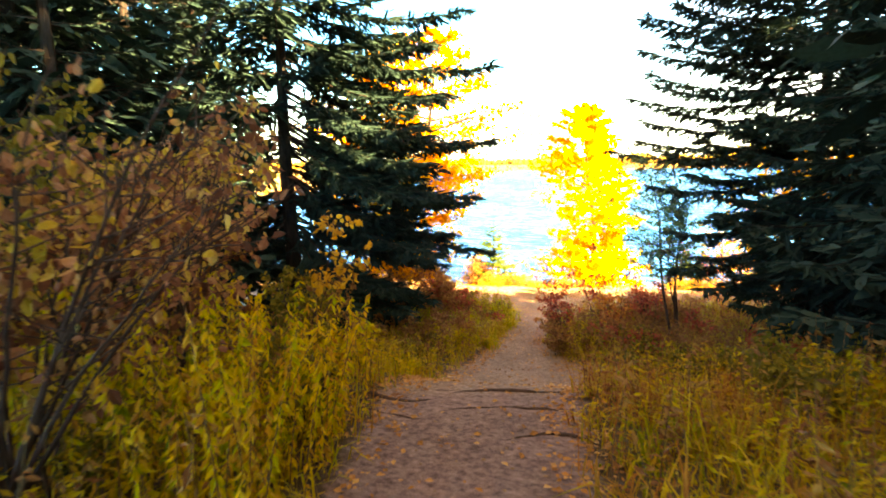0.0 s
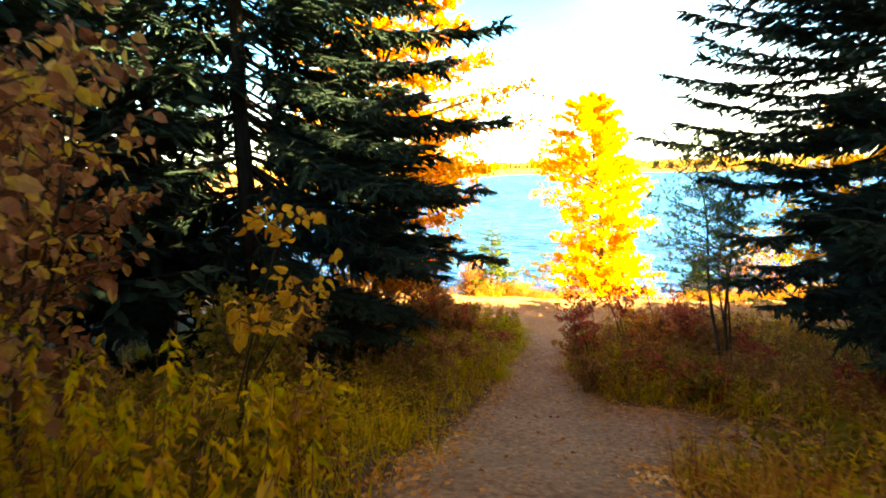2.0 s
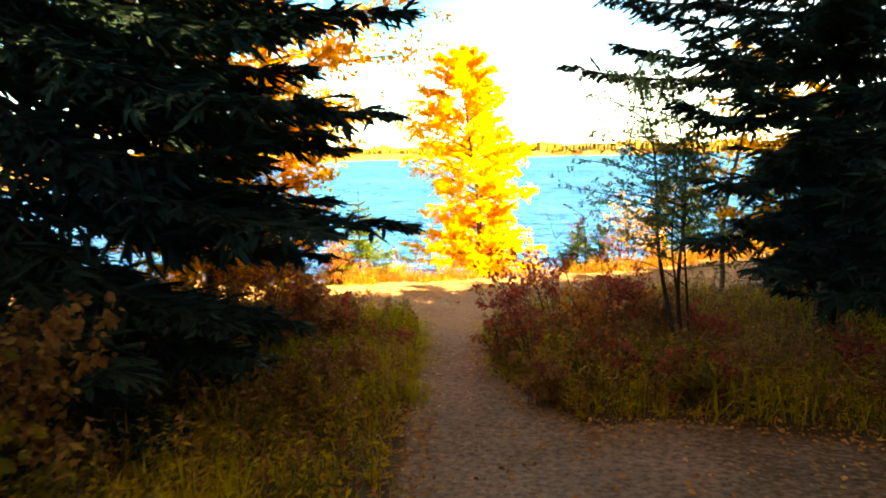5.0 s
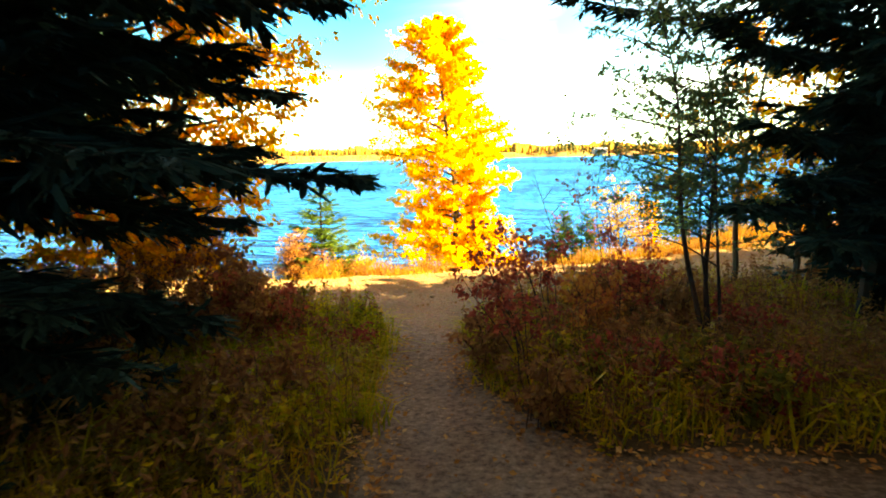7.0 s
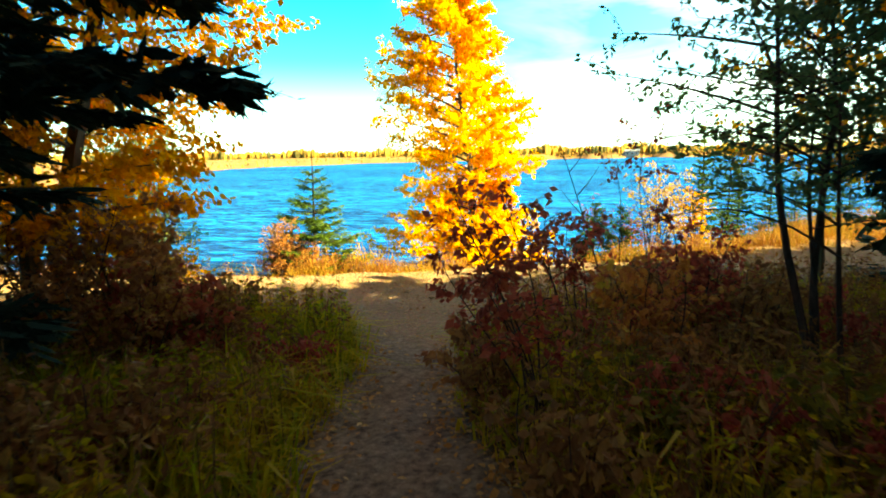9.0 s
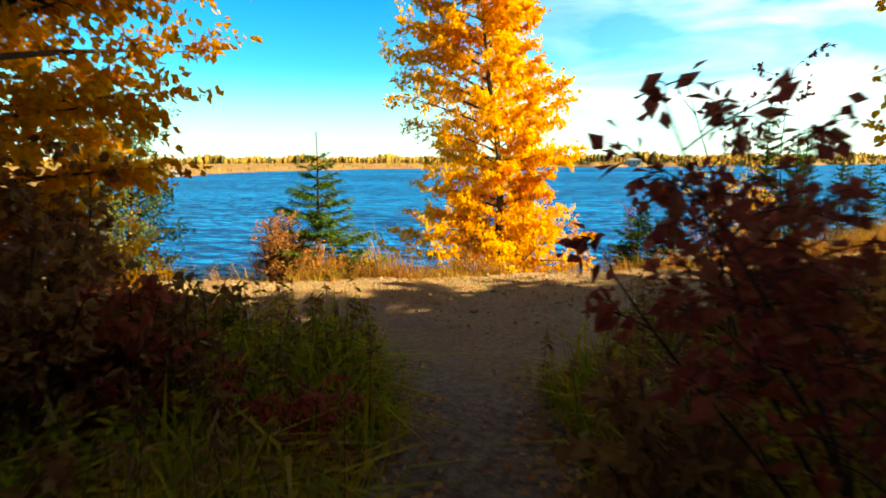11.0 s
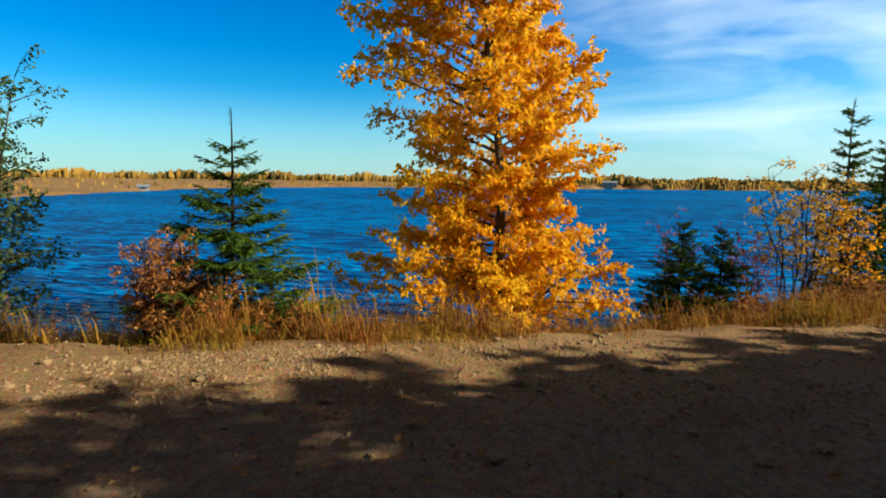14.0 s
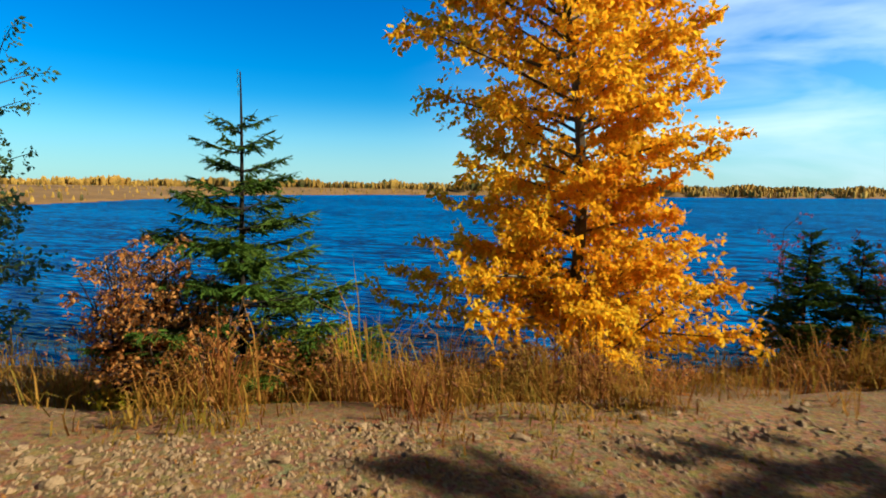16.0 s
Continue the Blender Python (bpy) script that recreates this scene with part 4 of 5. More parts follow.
# ---- shrubs along the trail ----
GREEN_STEMS = [(0, 0, 4.4, 0.036, -0.75, 0.0), (0.16, 0.08, 4.5, 0.032, -0.35, 0.25), (0.05, 0.05, 3.4, 0.02, -0.2, -0.1)]
woody("willow_shrub", 2.72, 7.9, "slender dark-stemmed willow with small green leaves", "shrub", GREEN_STEMS, 24, 9, 14, 0.062, WILLOW, TWIG_BARK, 61, reach=lambda f: 0.25 + 0.85 * math.sin(math.pi * min(1, 0.1 + 0.85 * f)), lift=0.45, hang=0.2, start=0.42, sides=7, skew=(190, 0.3))
bush("dogwood_shrub", 0.8, 6.2, 1.72, 0.5, 63, RED, "dark red-leaved shrub leaning over the trail", n=6, limbs=7, twigs=3, per=6, leaf=0.085, start=0.5, lean=(-0.38, 0.1), rad=0.008)
bush("dogwood_shrub", 0.75, 8.3, 1.7, 0.5, 80, RED, "red-leaved shrub with bare lower stems by the track", n=5, limbs=6, twigs=3, per=6, leaf=0.08, start=0.6, lean=(-0.2, 0.1), rad=0.008)
bush("dogwood_shrub", 1.9, 8.8, 1.7, 0.5, 64, RED, "red-leaved shrub in the tall grass", n=6, limbs=8, twigs=3, per=7, leaf=0.08, start=0.4, rad=0.008)
bush("dogwood_shrub", -3.6, 7.0, 1.3, 0.6, 65, RED, "purple-red shrub among the grass below the poplar", n=7, limbs=7, twigs=3, per=4, leaf=0.06, start=0.45)
bush("dogwood_shrub", -4.2, 6.6, 1.9, 0.8, 66, RUST, "rust-brown shrub below the spruce boughs", n=9, limbs=8, twigs=4, per=5, leaf=0.06, start=0.3)
bush("dogwood_shrub", 0.92, -1.6, 1.78, 0.32, 67, YELLOW, "shrub with large yellow leaves at the trail's edge", n=3, limbs=5, twigs=3, per=3, leaf=0.078, shape=CURLED, faces=CURLED_F, start=0.91, lean=(0.42, 0.45), rad=0.008, hang=0.9)
for i, (px, py, h, mat, lab) in enumerate([
        (-2.9, 6.2, 1.3, RUST, "rust-brown shrub in the tall herbs below the poplar"), (-3.0, 7.3, 1.1, BROWN_FORB, "withered brown shrub in the tall herbs"), (-3.5, 8.0, 0.85, OLIVE, "olive-green shrub beside the track"),
        (-5.0, 5.9, 1.6, RUST, "rust-brown shrub below the spruce boughs"), (-4.7, 8.6, 1.3, ORANGE, "orange-brown shrub at the foot of the poplar"), (-5.9, 7.9, 1.5, RUST, "rust-brown shrub at the foot of the poplar"), (-6.4, 6.6, 1.7, BROWN_FORB, "withered brown shrub under the poplar"), (-3.0, 4.2, 1.5, RUST, "rust-brown shrub under the spruce boughs"), (-3.6, 3.2, 1.4, BROWN_FORB, "withered brown shrub under the spruce boughs"), (-4.3, 4.9, 1.6, RUST, "rust-brown shrub under the spruce boughs"), (-6.2, 4.6, 1.7, RUST, "rust-brown shrub beside the spruce trunk"), (-7.4, 5.6, 1.8, RUST, "tall rust-brown shrub behind the spruce"), (-8.2, 7.0, 1.6, OLIVE, "olive shrub at the edge of the wood")]):
    bush("herb_shrub", px, py, h, 0.55, 320 + i, mat, lab, n=10, limbs=8, twigs=4, per=6, leaf=0.07, start=0.25, rad=0.007, light=True, group="shrubs below the poplar")


def bare_sapling():
    root = thing("bare_sapling", 1.1, 9.9, gz(1.1, 9.9) - 0.03, "thin leafless leaning sapling at the track's edge", "shrub")
    wood = Geo()
    u = np.linspace(0, 1, 9)
    st = np.stack([-0.7 * u ** 1.2, -0.15 * u + 0.03 * np.sin(u * 5), 2.5 * u], -1)
    tube(wood, st, 0.011 * (1 - u) + 0.003, 5)
    for f, dx, dz in [(0.45, 0.35, 0.5), (0.6, -0.3, 0.35), (0.7, 0.28, 0.4), (0.82, 0.2, 0.3), (0.88, -0.15, 0.22)]:
        p = np.array([np.interp(f, u, st[:, i]) for i in range(3)])
        tube(wood, [p, p + [dx * 0.5, 0.03, dz * 0.45], p + [dx, 0.05, dz]], [0.006, 0.004, 0.002], 4)
    wood.link("stem", TWIG_BARK, root)


bare_sapling()


def arching_shrub(x, y, seed):
    """Leafless twigs that rise from one foot, arch over and hang."""
    rng = np.random.default_rng(seed)
    root = thing("arching_shrub", x, y, gz(x, y) - 0.03, "leafless shrub with long arching dark twigs", "shrub")
    wood = Geo()
    u = np.linspace(0, 1, 10)
    tube(wood, np.stack([-0.25 * u, 0.05 * np.sin(4 * u), 2.7 * u], -1), 0.022 * (1 - u) + 0.006, 6)
    wood.link("stem", TWIG_BARK, root)
    for k in range(13):
        h, a, r = rng.uniform(0.9, 2.6), radians(rng.uniform(150, 235)), rng.uniform(0.9, 1.75)
        rise = rng.uniform(0.25, 0.6)
        p = np.stack([-0.25 * h / 2.7 + r * u * math.cos(a), r * u * math.sin(a), h + r * (rise * 1.7 * u - rise * 1.5 * u ** 2.2)], -1) + np.cumsum(rng.normal(size=(10, 3)), 0) * 0.012 * u[:, None]
        wood = Geo()
        tube(wood, p, 0.009 * (1 - u) + 0.0022, 4)
        for q in range(4):
            f = rng.uniform(0.35, 0.95)
            b = np.array([np.interp(f, u, p[:, i]) for i in range(3)])
            d = np.array([math.cos(a + rng.normal() * 0.5), math.sin(a + rng.normal() * 0.5), rng.normal() * 0.5]) * rng.uniform(0.12, 0.35)
            tube(wood, [b, b + d * 0.5 + [0, 0, 0.02], b + d], [0.004, 0.003, 0.0015], 3)
        wood.link("twig", TWIG_BARK, root)


arching_shrub(2.95, 7.7, 68)
for i, (px, py, h, r, mat, lab) in enumerate([
        (1.4, -3.5, 2.5, 0.6, ROSE, "tall withered brown shrub in the thicket"), (0.4, -2.7, 2.9, 0.7, ROSE, "tall withered brown shrub in the thicket"), (-0.3, -2.5, 2.7, 0.6, RUST, "tall rust-leaved shrub in the thicket"),
        (-0.2, -3.6, 3.0, 0.8, OLIVE, "tall shrub with olive and yellowing leaves"), (2.4, -4.7, 2.2, 0.4, ROSE, "tall shrub with shrivelled brown leaves"), (-1.6, -2.4, 2.8, 0.9, RUST, "tall rust-leaved shrub in the thicket"),
        (-1.3, 0.2, 1.9, 0.7, OLIVE, "olive-leaved shrub under the spruce"), (1.2, -4.9, 3.0, 0.9, OLIVE, "tall shrub with olive and yellowing leaves"), (-2.6, 1.6, 1.6, 0.7, BROWN_FORB, "withered shrub under the spruce boughs")]):
    bush("thicket_shrub", px, py, h, r, 70 + i, mat, lab, n=8, limbs=9, twigs=4, per=5, leaf=0.08, shape=BROAD, faces=BROAD_F, start=0.35, light=i > 3, group="thicket beside the trail", hang=0.9)


def leaning_shrub(x, y, seed):
    """Dark crooked stems with few leaves left that lean out towards the trail."""
    rng = np.random.default_rng(seed)
    root = thing("leaning_shrub", x, y, gz(x, y) - 0.03, "nearly bare dark shrub with crooked leaning stems", "shrub")
    u = np.linspace(0, 1, 12)
    for k in range(7):
        a, r, h = radians(rng.uniform(0, 75)), rng.uniform(0.5, 1.3), rng.uniform(1.5, 2.5)
        p = np.stack([r * u ** 1.1 * math.cos(a), r * u ** 1.1 * math.sin(a), h * u ** 0.9], -1) + np.cumsum(rng.normal(size=(12, 3)), 0) * 0.03 * u[:, None]
        wood, green = Geo(), Geo()
        tube(wood, p, 0.014 * (1 - u) + 0.003, 5)
        for q in range(9):
            f = rng.uniform(0.3, 0.97)
            b = np.array([np.interp(f, u, p[:, i]) for i in range(3)])
            d = np.array([math.cos(a + rng.normal()), math.sin(a + rng.normal()), rng.uniform(0.1, 1.0)]) * rng.uniform(0.2, 0.5)
            tube(wood, [b, b + d * 0.5 - [0, 0, 0.02], b + d], [0.006, 0.004, 0.002], 3)
            tips = b + d * rng.uniform(0.5, 1.0, (3, 1))
            leaves(green, rng, tips, rng.normal(size=(3, 3)) - [0, 0, 0.8], rng.uniform(0.04, 0.075, 3), 0.9, BROAD, BROAD_F)
        wood.link("stem", TWIG_BARK, root)
        green.link("foliage", ROSE, root)


leaning_shrub(1.95, -4.55, 90)
leaning_shrub(2.6, -4.9, 91)
for i, (px, py, h, r, mat, lab) in enumerate([(-3.3, 6.6, 1.6, 0.5, RUST, "rust-leaved shrub before the orange poplar"), (-3.95, 7.2, 1.9, 0.6, RUST, "tall rust-leaved shrub before the orange poplar"), (-2.75, 6.75, 1.25, 0.4, RED, "wine-red shrub in the grass beside the track"),
                                              (1.5, 7.55, 1.35, 0.3, SCARLET, "slender rust-red shrub among the sedge beside the trail")]):
    bush("track_shrub", px, py, h, r, 95 + i, mat, lab, n=7 if px < 0 else 4, limbs=8, twigs=4, per=5, leaf=0.075, shape=BROAD, faces=BROAD_F, start=0.3, light=True, rad=0.007, group="shrubs where the trail meets the track", hang=0.7)
bush("dogwood_shrub", 1.4, 10.8, 2.75, 0.2, 81, RED, "slender purple-leaved shrub at the track's edge", n=2, limbs=6, twigs=3, per=5, leaf=0.075, start=0.7, lean=(-0.15, 0.0), rad=0.007)
# low shrubs that break up the grass on both sides of the trail
KINDS = [(0.75, 0.35, RUST, "low rust-brown shrub in the grass beside the trail", 0.075), (0.6, 0.4, OLIVE, "low olive-green shrub in the grass beside the trail", 0.07),
         (0.85, 0.35, BROWN_FORB, "withered brown shrub in the grass beside the trail", 0.08), (0.55, 0.35, FORB, "low yellow-green shrub in the grass beside the trail", 0.075), (0.65, 0.3, RED, "low purple-red shrub in the grass beside the trail", 0.065),
         (0.75, 0.35, TAWNY, "feathery tawny shrub on the lake bank", 0.05)]
KIND_OBS = []
for i, (h, r, mat, lab, lf) in enumerate(KINDS):
    px, py = [(-1.6, 5.4), (1.6, 6.4), (0.9, 5.3), (-1.2, 4.2), (1.5, 9.3), (-5.6, 13.8)][i]
    KIND_OBS.append(bush("low_shrub", px, py, h, r, 300 + i, mat, lab, n=8, limbs=6, twigs=3, per=5, leaf=lf, start=0.15, rad=0.005, light=True, group="low shrubs along the trail", hang=0.6))
shrub_rng = np.random.default_rng(305)
placed = 0
while placed < 75:
    px, py = shrub_rng.uniform(-5.5, 6), shrub_rng.uniform(-5.5, 10.5)
    g = min(float(trail_gap(px, py)), float(road_gap(px, py)))
    if 0.3 < g < 3.2:
        kind, turn, sc = int(shrub_rng.integers(0, 4)) if placed % 12 else 4, shrub_rng.uniform(0, 360), shrub_rng.uniform(0.7, 1.35)
        placed += 1
        if px > 3.6 and py < -0.6:  # only grass on the open side where the walk begins
            continue
        if py < 3.5:
            kind = (1, 1, 3, 3, 4)[kind]
        c = copy_thing(KIND_OBS[kind], pose(px, py, gz(px, py) - 0.04, 0, 0, turn))
        c.scale = (sc, sc, sc)


for px, py, kind, sc in [(-6.5, 13.9, 5, 1.5), (-6.2, 14.0, 5, 1.4), (-6.75, 14.1, 5, 1.3), (-5.3, 14.2, 5, 1.0), (-5.0, 14.6, 2, 0.85), (-4.5, 14.9, 0, 0.75), (-4.0, 15.4, 5, 0.6), (-3.3, 15.3, 2, 0.7), (-2.6, 16.0, 0, 0.8), (-2.0, 16.2, 5, 0.75),
                         (1.2, 17.9, 0, 1.0), (2.0, 18.3, 2, 1.0), (-6.6, 13.5, 3, 0.7), (-3.7, 16.3, 0, 0.9), (3.0, 18.6, 0, 1.0)]:
    c = copy_thing(KIND_OBS[kind], pose(px, py, gz(px, py) - 0.04, 0, 0, 97 * px + 31 * py))
    c.scale = (sc, sc, sc * 0.95)
    tagged(c, ["rust-brown shrub on the lake bank", "", "withered brown shrub on the lake bank", "yellow-green shrub on the lake bank", "", "feathery tawny shrub on the lake bank"][kind], "shrub", "low shrubs on the bank")


# ---- undergrowth ----
def grass(name, pts, lo, hi, seed, mat, label, width=0.008):
    """Bent blades standing at the given places."""
    rng = np.random.default_rng(seed)
    n = len(pts)
    z = ground_z(pts[:, 0], pts[:, 1])
    h = rng.uniform(lo, hi, n) * rng.uniform(0.5, 1.0, n) * (0.75 + 0.45 * wave(pts[:, 0], pts[:, 1], 2.1, seed) + 0.2 * wave(pts[:, 0], pts[:, 1], 6.0, seed))
    h = np.maximum(h, 0.06)
    h = np.where(pts @ ACROSS > 12, h * (0.25 + 0.75 * smooth(road_gap(pts[:, 0], pts[:, 1]), 0.0, 1.0)) * (0.6 + 0.7 * smooth(wave(pts[:, 0], pts[:, 1], 1.5, 0.7), -0.4, 0.6)), h)
    a = rng.uniform(0, 2 * np.pi, n)
    d = np.stack([np.cos(a), np.sin(a)], -1)
    bend = h * rng.uniform(0.1, 1.5, n)
    w = width * rng.uniform(0.6, 1.5, n)
    sx = np.stack([-d[:, 1], d[:, 0], np.zeros(n)], -1) * w[:, None]
    base = np.stack([pts[:, 0], pts[:, 1], z - 0.02], -1)
    mid = base + np.concatenate([d * (bend * 0.3)[:, None], (h * 0.6)[:, None]], 1)
    tip = base + np.concatenate([d * bend[:, None], (h * (1 - 0.38 * bend / h))[:, None]], 1)
    v = np.stack([base - sx, base + sx, mid + sx * 0.8, mid - sx * 0.8, tip], 1).reshape(-1, 3)
    k = np.arange(n)[:, None] * 5
    geo = Geo()
    geo.add(v, np.concatenate([k + [0, 1, 2], k + [0, 2, 3], k + [3, 2, 4]]))
    return tagged(geo.link(name, mat), label, "grass", kind="stuff")


def forbs(name, pts, lo, hi, seed, mat, label, count=14, leaf=0.085, droop=0.8, broad=False):
    """Leafy stalks: a thin stem with narrow hanging leaves."""
    rng = np.random.default_rng(seed)
    wood, geo = Geo(), Geo()
    z = ground_z(pts[:, 0], pts[:, 1])
    for (x, y), z0 in zip(pts, z):
        h = rng.uniform(lo, hi)
        lean = rng.normal(size=2) * 0.12 * h
        u = np.linspace(0, 1, 4)
        st = np.stack([x + lean[0] * u ** 1.5, y + lean[1] * u ** 1.5, z0 + h * u - 0.02], -1)
        tube(geo, st, [0.005, 0.004, 0.003, 0.0015], 3, 1)
        t = rng.uniform(0.15, 1.0, count)
        p = np.stack([np.interp(t, u, st[:, i]) for i in range(3)], -1)
        a = rng.uniform(0, 6.28, count)
        d = np.stack([np.cos(a), np.sin(a), rng.normal(size=count) * 0.4 + 0.3 - droop], -1)
        leaves(geo, rng, p, d, leaf * rng.uniform(0.6, 1.3, count), 0.5 if broad else 0.6, *((BROAD, BROAD_F) if broad else ()))
    return tagged(geo.link(name, [mat, STALK]), label, "undergrowth", kind="stuff")


def tufts(pts, count, radius, seed):
    """Several blades round each place."""
    rng = np.random.default_rng(seed)
    return np.repeat(pts, count, 0) + rng.normal(size=(len(pts) * count, 2)) * radius


def spots(seed, n, box, test):
    rng = np.random.default_rng(seed)
    x, y = rng.uniform(box[0], box[1], n), rng.uniform(box[2], box[3], n)
    return np.stack([x, y], -1)[test(x, y, rng.random(n))]


def in_wood(x, y, r):
    g = np.minimum(trail_gap(x, y), road_gap(x, y))
    s = x * ACROSS[0] + y * ACROSS[1]
    keep = np.clip(1.15 - np.maximum(g, 0) / 7.0, 0.12, 1) * smooth(g, -0.1, 0.45)
    return (s < 11.6) & (r < keep)


def on_bank(x, y, r):
    g = road_gap(x, y)
    s, v = x * ACROSS[0] + y * ACROSS[1], x * ALONG[0] + y * ALONG[1]
    r = np.where((v > -5.0) & (v < -0.3) & (s < 15.8), r * 9, r)
    r = np.where((v > 3.7) & (v < 7.2) & (s < 16.6), r * 8, r)
    return (s > 12.6) & (ground_z(x, y) > WATER_Z + 0.02) & (r < (0.06 * smooth(g, -1.0, -0.3) + 0.94 * smooth(g + 0.5 * wave(x, y, 2.3, 1.0), -0.5, 0.9)) * (0.3 + 0.7 * smooth(wave(x, y, 1.4, 3.0), -0.5, 0.5)))


grass("meadow_grass", np.concatenate([spots(1, 16000, (-9, 9, -9, 13), in_wood), tufts(spots(2, 9500, (-9, 9, -9, 13), in_wood), 8, 0.06, 3)]), 0.14, 0.62, 2, GRASS, "yellowing green grass along the trail")
grass("tall_grass", spots(3, 22000, (-7, 7, -8, 12), lambda x, y, r: in_wood(x, y, r) & (wave(x, y, 0.9) > 0.1)), 0.5, 0.95, 4, GRASS, "tall seeding grass in clumps beside the trail", 0.006)
grass("yellow_grass", tufts(spots(44, 900, (3.0, 8.0, -6, 1.5), lambda x, y, r: in_wood(x, y, r) & (x > 4.4 - 0.7 * (y + 3))), 10, 0.08, 45), 0.25, 0.75, 46, BANK_GRASS, "tousled dry yellow-brown grass beside the trail", 0.006)
grass("lush_grass", tufts(spots(41, 2300, (-4.2, -0.2, 4.8, 9.4), lambda x, y, r: in_wood(x, y, r) & (wave(x, y, 1.1, 0.6) > -0.35)), 9, 0.08, 42), 0.4, 1.0, 43, LUSH, "thick yellow-green grass where the trail meets the track", 0.009)
grass("bank_grass", np.concatenate([spots(5, 70000, (-14, 10, 8, 25), on_bank), tufts(spots(6, 21000, (-14, 10, 8, 25), on_bank), 8, 0.06, 7)]), 0.2, 1.0, 6, BANK_GRASS, "dry golden grass on the lake bank", 0.0055)
grass("bank_reeds", spots(7, 9000, (-15, 12, 7, 26), lambda x, y, r: on_bank(x, y, r) & (wave(x, y, 0.8, 1.0) > 0.0) & (road_gap(x, y) > 0.3)), 0.4, 0.8, 8, BANK_GRASS, "tall dry stalks on the lake bank", 0.004)
forbs("goldenrod", spots(9, 460, (0.2, 4.0, -4.7, -2.4), lambda x, y, r: in_wood(x, y, r) & (r < 0.3 + 0.7 * smooth(wave(x, y, 1.7, 0.4), -0.5, 0.3))), 0.5, 1.3, 10, GOLDENROD, "yellow goldenrod stalks with hanging leaves beside the trail", 50, 0.068, 1.5)
forbs("withered_stalks", np.concatenate([spots(11, 1700, (-7, 7, -6, 12), in_wood), spots(12, 1500, (-4, 5, 3, 10.5), in_wood)]), 0.35, 0.95, 12, BROWN_FORB, "withered brown leafy stalks", 14, 0.085)
forbs("leafy_undergrowth", spots(13, 3600, (-7, 8, -7, 6), in_wood), 0.2, 0.65, 14, FORB, "low yellow-green leafy plants", 12, 0.07, 0.3)
forbs("shady_herbs", spots(19, 2300, (-7, -1.6, 5.5, 10.2), in_wood), 0.3, 0.75, 20, LUSH, "dark green leafy herbs beside the track", 20, 0.07, 0.5)
forbs("shady_herbs", spots(25, 900, (-0.6, 6, 6, 13.5), in_wood), 0.3, 0.75, 26, BROWN_FORB, "tall brown-green herbs beside the track", 18, 0.08, 0.6)
grass("sedge", spots(27, 16000, (-6, 5, 5, 13), lambda x, y, r: in_wood(x, y, np.where(x > 1.0, 2.2 * r, r))), 0.4, 0.9, 28, GRASS, "broad arching olive and brown sedge beside the track", 0.013)
grass("arching_sedge", tufts(spots(31, 520, (-4.5, 4, 6, 11.5), lambda x, y, r: in_wood(x, y, r) & (np.minimum(trail_gap(x, y), road_gap(x, y)) < 1.6)), 12, 0.07, 32), 0.45, 0.95, 33, GRASS, "arching yellow sedge tufts at the edge of the track", 0.010)
forbs("bank_stalks", spots(15, 4200, (-14, 9, 8, 24), lambda x, y, r: on_bank(x, y, r) & (road_gap(x, y) > 0.25)), 0.3, 0.85, 16, RUST, "red-brown withered stalks on the bank", 13, 0.06)


# ---- loose leaves and stones ----
def litter():
    rng = np.random.default_rng(17)
    x, y = rng.uniform(-5, 6, 52000), rng.uniform(-6, 12.5, 52000)
    g = np.minimum(trail_gap(x, y), road_gap(x, y))
    s = x * ACROSS[0] + y * ACROSS[1]
    keep = rng.random(52000) < np.where(s > 9, 0.08, 0.08 + 0.92 * smooth(g, -0.45, -0.05)) * np.where(y < -2.5, 0.35, 1.0) * (g < 0.25) * (s < 12.5)
    x, y = x[keep], y[keep]
    n = len(x)
    geo = Geo()
    a = rng.uniform(0, 6.28, n)
    d = np.stack([np.cos(a), np.sin(a), rng.normal(size=n) * 0.15], -1)
    leaves(geo, rng, np.stack([x, y, ground_z(x, y) + 0.02], -1), d, rng.uniform(0.025, 0.08, n), 1.1, KITE, KITE_F, flat=0.75)
    tagged(geo.link("fallen_leaves", LITTER), "pale fallen leaves scattered on the trail", "leaves", kind="stuff")


def rock_points(rng, squash=0.6):
    bm = bmesh.new()
    bmesh.ops.create_icosphere(bm, subdivisions=2, radius=1.0)
    off = rng.uniform(0, 50, 3)
    for v in bm.verts:
        k = 1 + 0.55 * noise.noise(v.co * 1.2 + Vector(off)) + 0.2 * noise.noise(v.co * 3.0 + Vector(off))
        v.co = Vector((v.co.x * k, v.co.y * k * 0.8, v.co.z * k * squash))
    pts = np.array([v.co[:] for v in bm.verts])
    tri = np.array([[v.index for v in f.verts] for f in bm.faces])
    bm.free()
    return pts, tri


